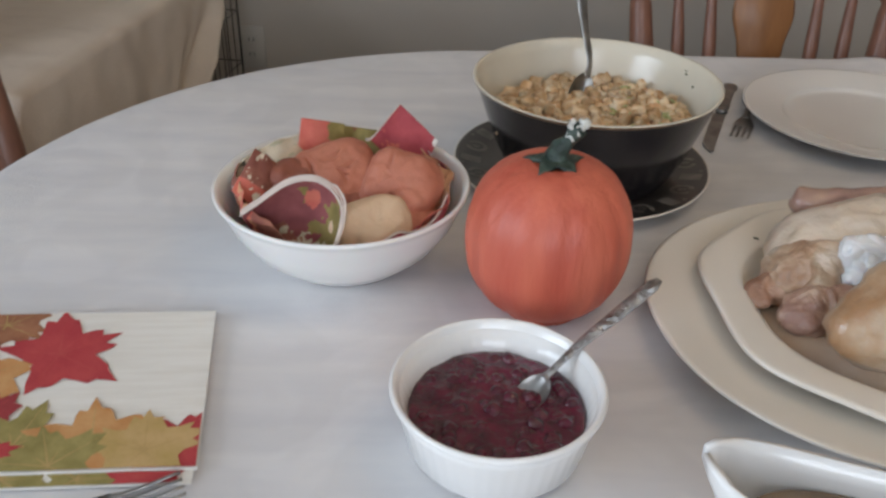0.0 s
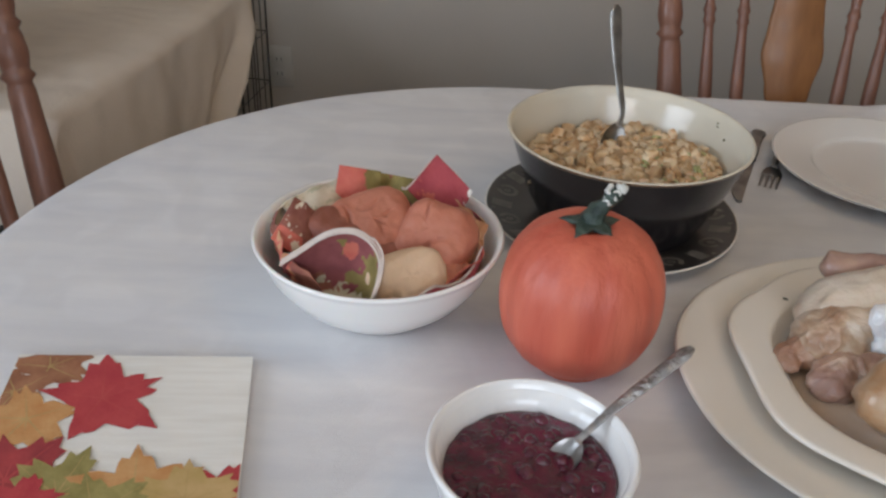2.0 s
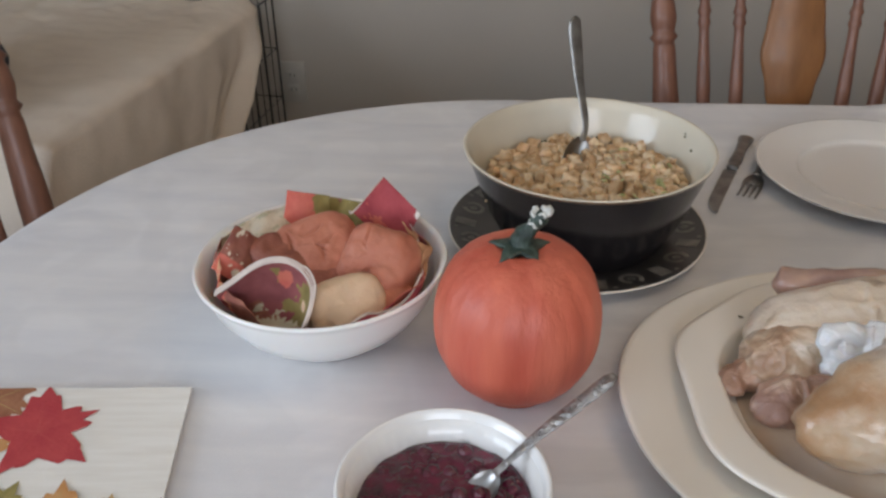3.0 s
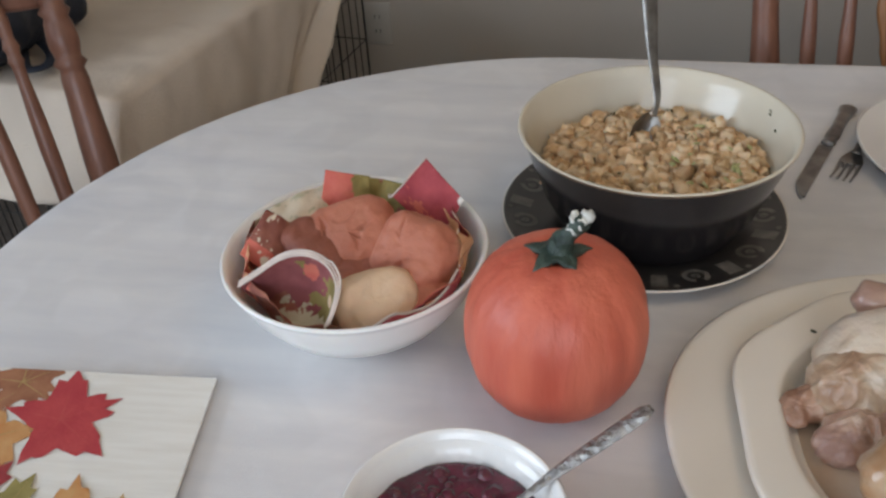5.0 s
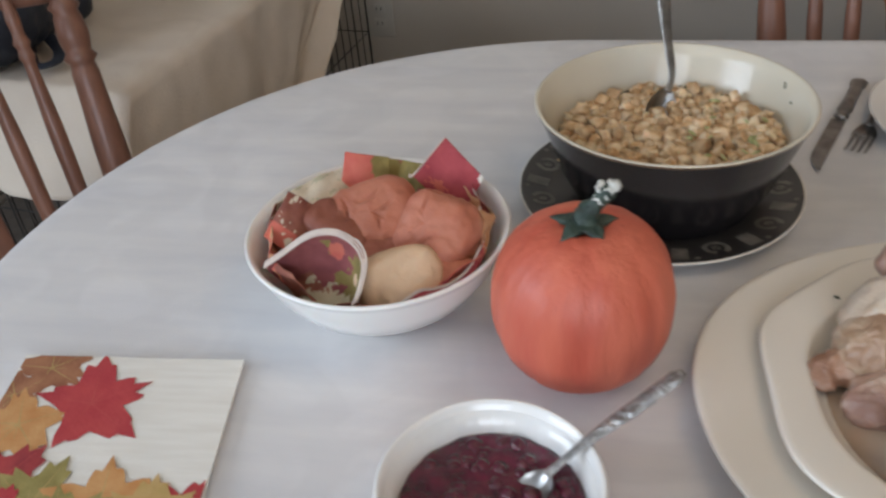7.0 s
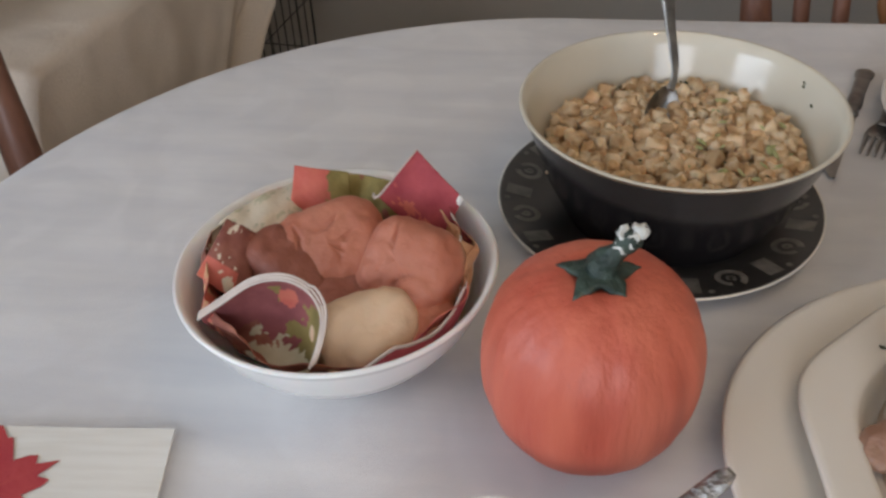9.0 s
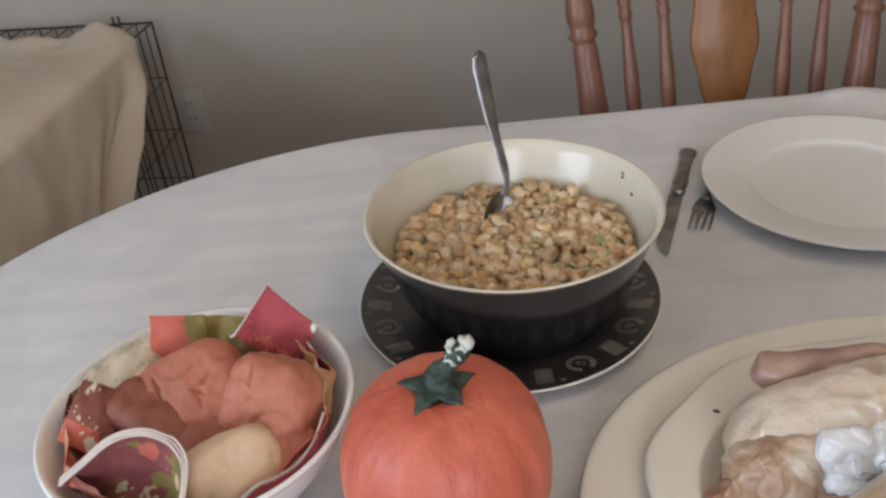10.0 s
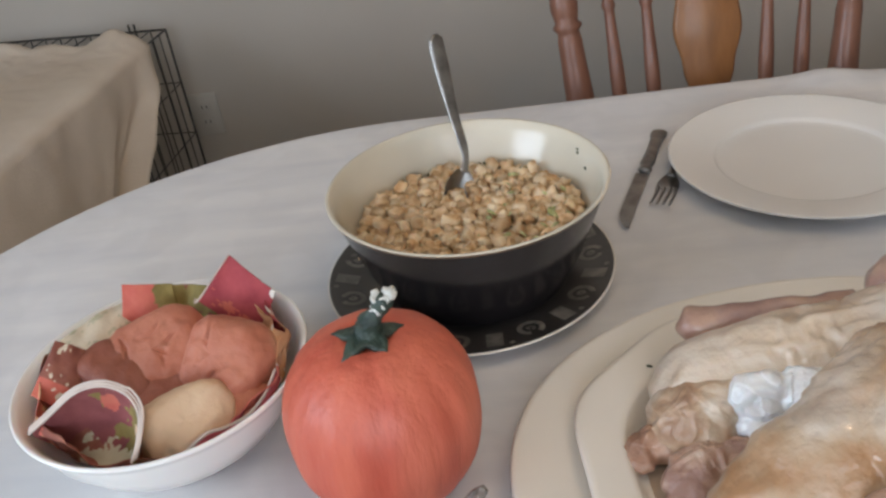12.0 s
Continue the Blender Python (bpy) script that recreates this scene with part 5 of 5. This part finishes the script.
bread_roll((-0.008, 0.020, 0.060), (0.04, -0.52, 0.85), 22, (0.043, 0.039, 0.031), R_SOFT, "soft dinner roll with a cracked orange-brown top", 1.0, ((-0.020, 0.006, 1.45, 0.018, 0.004), (0.010, -0.002, 0.9, 0.015, -0.006), (0.002, 0.014, 0.3, 0.012, 0.003)))
bread_roll((0.055, 0.006, 0.062), (-0.20, -0.62, 0.75), -18, (0.037, 0.036, 0.036), R_TORN, "torn dinner roll with a browned top and pale doughy sides", 4.0, ((-0.008, 0.008, 1.5, 0.020, 0.003), (0.006, -0.010, 0.8, 0.014, -0.005)))
bread_roll((0.029, -0.052, 0.052), (-0.20, 0.62, -0.72), -24, (0.037, 0.028, 0.026), R_PALE, "pale torn dinner roll showing its cream crumb", 7.0)
bread_roll((-0.037, 0.000, 0.055), (0.18, -0.34, 0.92), -34, (0.040, 0.024, 0.030), R_DARK, "dark-topped dinner roll half hidden by the napkin", 10.0)
bread_roll((0.006, -0.020, 0.044), (0.0, -0.2, 0.97), 30, (0.040, 0.034, 0.025), R_DARK, "browned dinner roll low in the bowl", 13.0)
bread_roll((0.060, -0.040, 0.042), (0.1, -0.2, 0.97), 40, (0.034, 0.026, 0.022), R_SOFT, "browned dinner roll low in the bowl", 19.0)

# ---- stuffing ----
sf = thing("bread_stuffing", "bread cube stuffing with celery and herbs in the large bowl", "stuffing", pose(*BB, bz))


def level(r, a):
    x, y = r * math.cos(a), r * math.sin(a)
    return 0.063 + 0.007 * (1 - (r / 0.115) ** 2) + 0.005 * noise.noise(Vector((x * 26, y * 26, 2.0)))


part("mash", lathe([(0, 0.012), (0.080, 0.012), (0.1005, 0.040), (0.109, 0.056)] + [(0.1115 * (1 - k / 24) + 0.0001, 1.0) for k in range(25)], 90, lambda a, r, z: (r * math.cos(a), r * math.sin(a), z if z < 0.9 else level(r, a) - 0.004)), MASH, sf, "moist brown mash between the cubes")
rnd = random.Random(33)
cubes = []
for k in range(14):
    bm = bmesh.new()
    bmesh.ops.create_cube(bm, size=0.0104)
    bmesh.ops.subdivide_edges(bm, edges=bm.edges[:], cuts=2, use_grid_fill=True)
    for v in bm.verts:
        q = v.co.normalized() * 0.0072
        v.co = v.co.lerp(q, 0.24) + Vector((noise.noise(v.co * 140 + Vector((k * 7, 0, 0))), noise.noise(v.co * 140 + Vector((0, k * 7, 0))), noise.noise(v.co * 140 + Vector((0, 0, k * 7))))) * 0.0032
    cubes.append(link_mesh("bread_cube", bm, BREAD))
rest = bmesh.new()
for k in range(260):
    a, r = rnd.uniform(0, 6.283), 0.1075 * math.sqrt(rnd.random())
    sc = rnd.uniform(0.6, 1.05)
    rest.from_mesh(cubes[k % 14])
    rest.verts.ensure_lookup_table()
    m = pose(r * math.cos(a), r * math.sin(a), level(r, a) + rnd.uniform(-0.003, 0.003), rnd.uniform(0, 360), rnd.uniform(0, 360), rnd.uniform(0, 360)) @ Matrix.Scale(sc, 4)
    for v in rest.verts[len(rest.verts) - len(cubes[k % 14].vertices):]:
        v.co = m @ v.co
tagged(part("bread_crumb", rest, BREAD, sf, "smaller bread cubes between the others"), kind="stuff")
for k in range(300):
    a = k * 2.39996
    r = 0.1075 * math.sqrt((k + 0.5) / 300)
    r, a = min(0.1065, r + rnd.uniform(-0.003, 0.003)), a + rnd.uniform(-0.03, 0.03)
    b = new("bread_cube", cubes[k % 14])
    b.parent = sf
    s = rnd.uniform(0.68, 1.2)
    b.matrix_basis = pose(r * math.cos(a), r * math.sin(a), level(r, a) + rnd.uniform(-0.002, 0.0065), rnd.uniform(0, 360), rnd.uniform(0, 360), rnd.uniform(0, 360)) @ Matrix.Diagonal((s, s * rnd.uniform(0.8, 1.15), s * rnd.uniform(0.75, 1.1), 1))
bm = bmesh.new()
for k in range(24):
    a, r = rnd.gauss(-0.5, 0.8), 0.10 * math.sqrt(rnd.random())
    fleck(bm, (r * math.cos(a), r * math.sin(a), level(r, a) + 0.0075), rnd.uniform(0.008, 0.014), rnd)
tagged(part("celery", bm, CELERY, sf, "pale green celery bits"), kind="stuff")
bm = bmesh.new()
for k in range(50):
    a, r = rnd.uniform(0, 6.283), 0.107 * math.sqrt(rnd.random())
    if k < 22:
        a, r = rnd.gauss(1.45, 0.35), rnd.uniform(0.098, 0.108)
    fleck(bm, (r * math.cos(a), r * math.sin(a), level(r, a) + rnd.uniform(0.004, 0.0075)), rnd.uniform(0.003, 0.006), rnd)
tagged(part("herb_flecks", bm, HERB, sf, "dark herb flecks"), kind="stuff")
bm = bmesh.new()
for a, h in ((0.46, 0.094), (0.47, 0.097), (0.30, 0.086)):
    r = 0.118 + (h - 0.076) * 0.375 - 0.0006
    fleck(bm, (r * math.cos(a), r * math.sin(a), h), 0.0045, rnd)
part("crumb_specks", bm, HERB, bb, "dark specks stuck to the glaze")

# ---- bag on the crate ----
bg = thing("black_bag", "dark navy soft bag lying on the blanket-covered crate", "bag")
part("body", star((-1.02, 1.16, 0.79), [((-1.03, 1.11, 0.785), (0.15, 0.12, 0.09)), ((-0.99, 1.24, 0.84), (0.09, 0.10, 0.15)), ((-1.10, 1.20, 0.82), (0.12, 0.12, 0.12))], 5, 0.05, 0.012, 0.004, 3.0, CH + 0.022), BAG, bg)
part("strap", tube(curve_pts([(-0.93, 1.12, 0.722), (-0.885, 1.06, 0.7165), (-0.855, 1.075, 0.7165), (-0.875, 1.125, 0.7165), (-0.93, 1.17, 0.73)], 30), 0.012, 8, 0.3), BAG, bg)
part("flap", star((-0.945, 1.29, 0.80), [((-0.95, 1.29, 0.80), (0.03, 0.035, 0.13)), ((-0.935, 1.29, 0.735), (0.028, 0.03, 0.03))], 4, 0.03, 0.008, 0.003, 5.0, CH + 0.022), BAG, bg)

# ---- hanging lamp ----
LAMPM = bpy.data.materials.new("warm_bulb_glass")
LAMPM.use_nodes = True
lp = LAMPM.node_tree.nodes["Principled BSDF"]
lp.inputs["Base Color"].default_value = (0.9, 0.85, 0.75, 1)
lp.inputs["Emission Color"].default_value = (1.0, 0.72, 0.42, 1)
lp.inputs["Emission Strength"].default_value = 66.0
cl = thing("hanging_lamp", "brass ceiling lamp with small warm bulbs over the table", "ceiling lamp", pose(0.55, 0.35, 0))
part("rod", tube([Vector((0, 0, 1.85)), Vector((0, 0, H))], 0.006, 10, up=(0, 1, 0)), DARKSTEEL, cl)
part("canopy", lathe([(0, H - 0.03), (0.05, H - 0.028), (0.06, H - 0.001), (0, H - 0.001)], 30), DARKSTEEL, cl)
part("hub", lathe([(0, 1.78), (0.03, 1.80), (0.036, 1.83), (0.02, 1.87), (0, 1.88)], 24), DARKSTEEL, cl)
for k in range(5):
    a = 2 * math.pi * k / 5 + 0.3
    c, s = math.cos(a), math.sin(a)
    part("arm", tube(curve_pts([(0.02 * c, 0.02 * s, 1.83), (0.12 * c, 0.12 * s, 1.78), (0.22 * c, 0.22 * s, 1.81), (0.23 * c, 0.23 * s, 1.85)], 16), 0.006, 8), DARKSTEEL, cl)
    bl = part("bulb", lathe([(0, 1.85), (0.012, 1.852), (0.021, 1.885), (0.018, 1.91), (0.006, 1.935), (0, 1.938)], 18), LAMPM, cl)
    bl.location = (0.23 * c, 0.23 * s, 0)
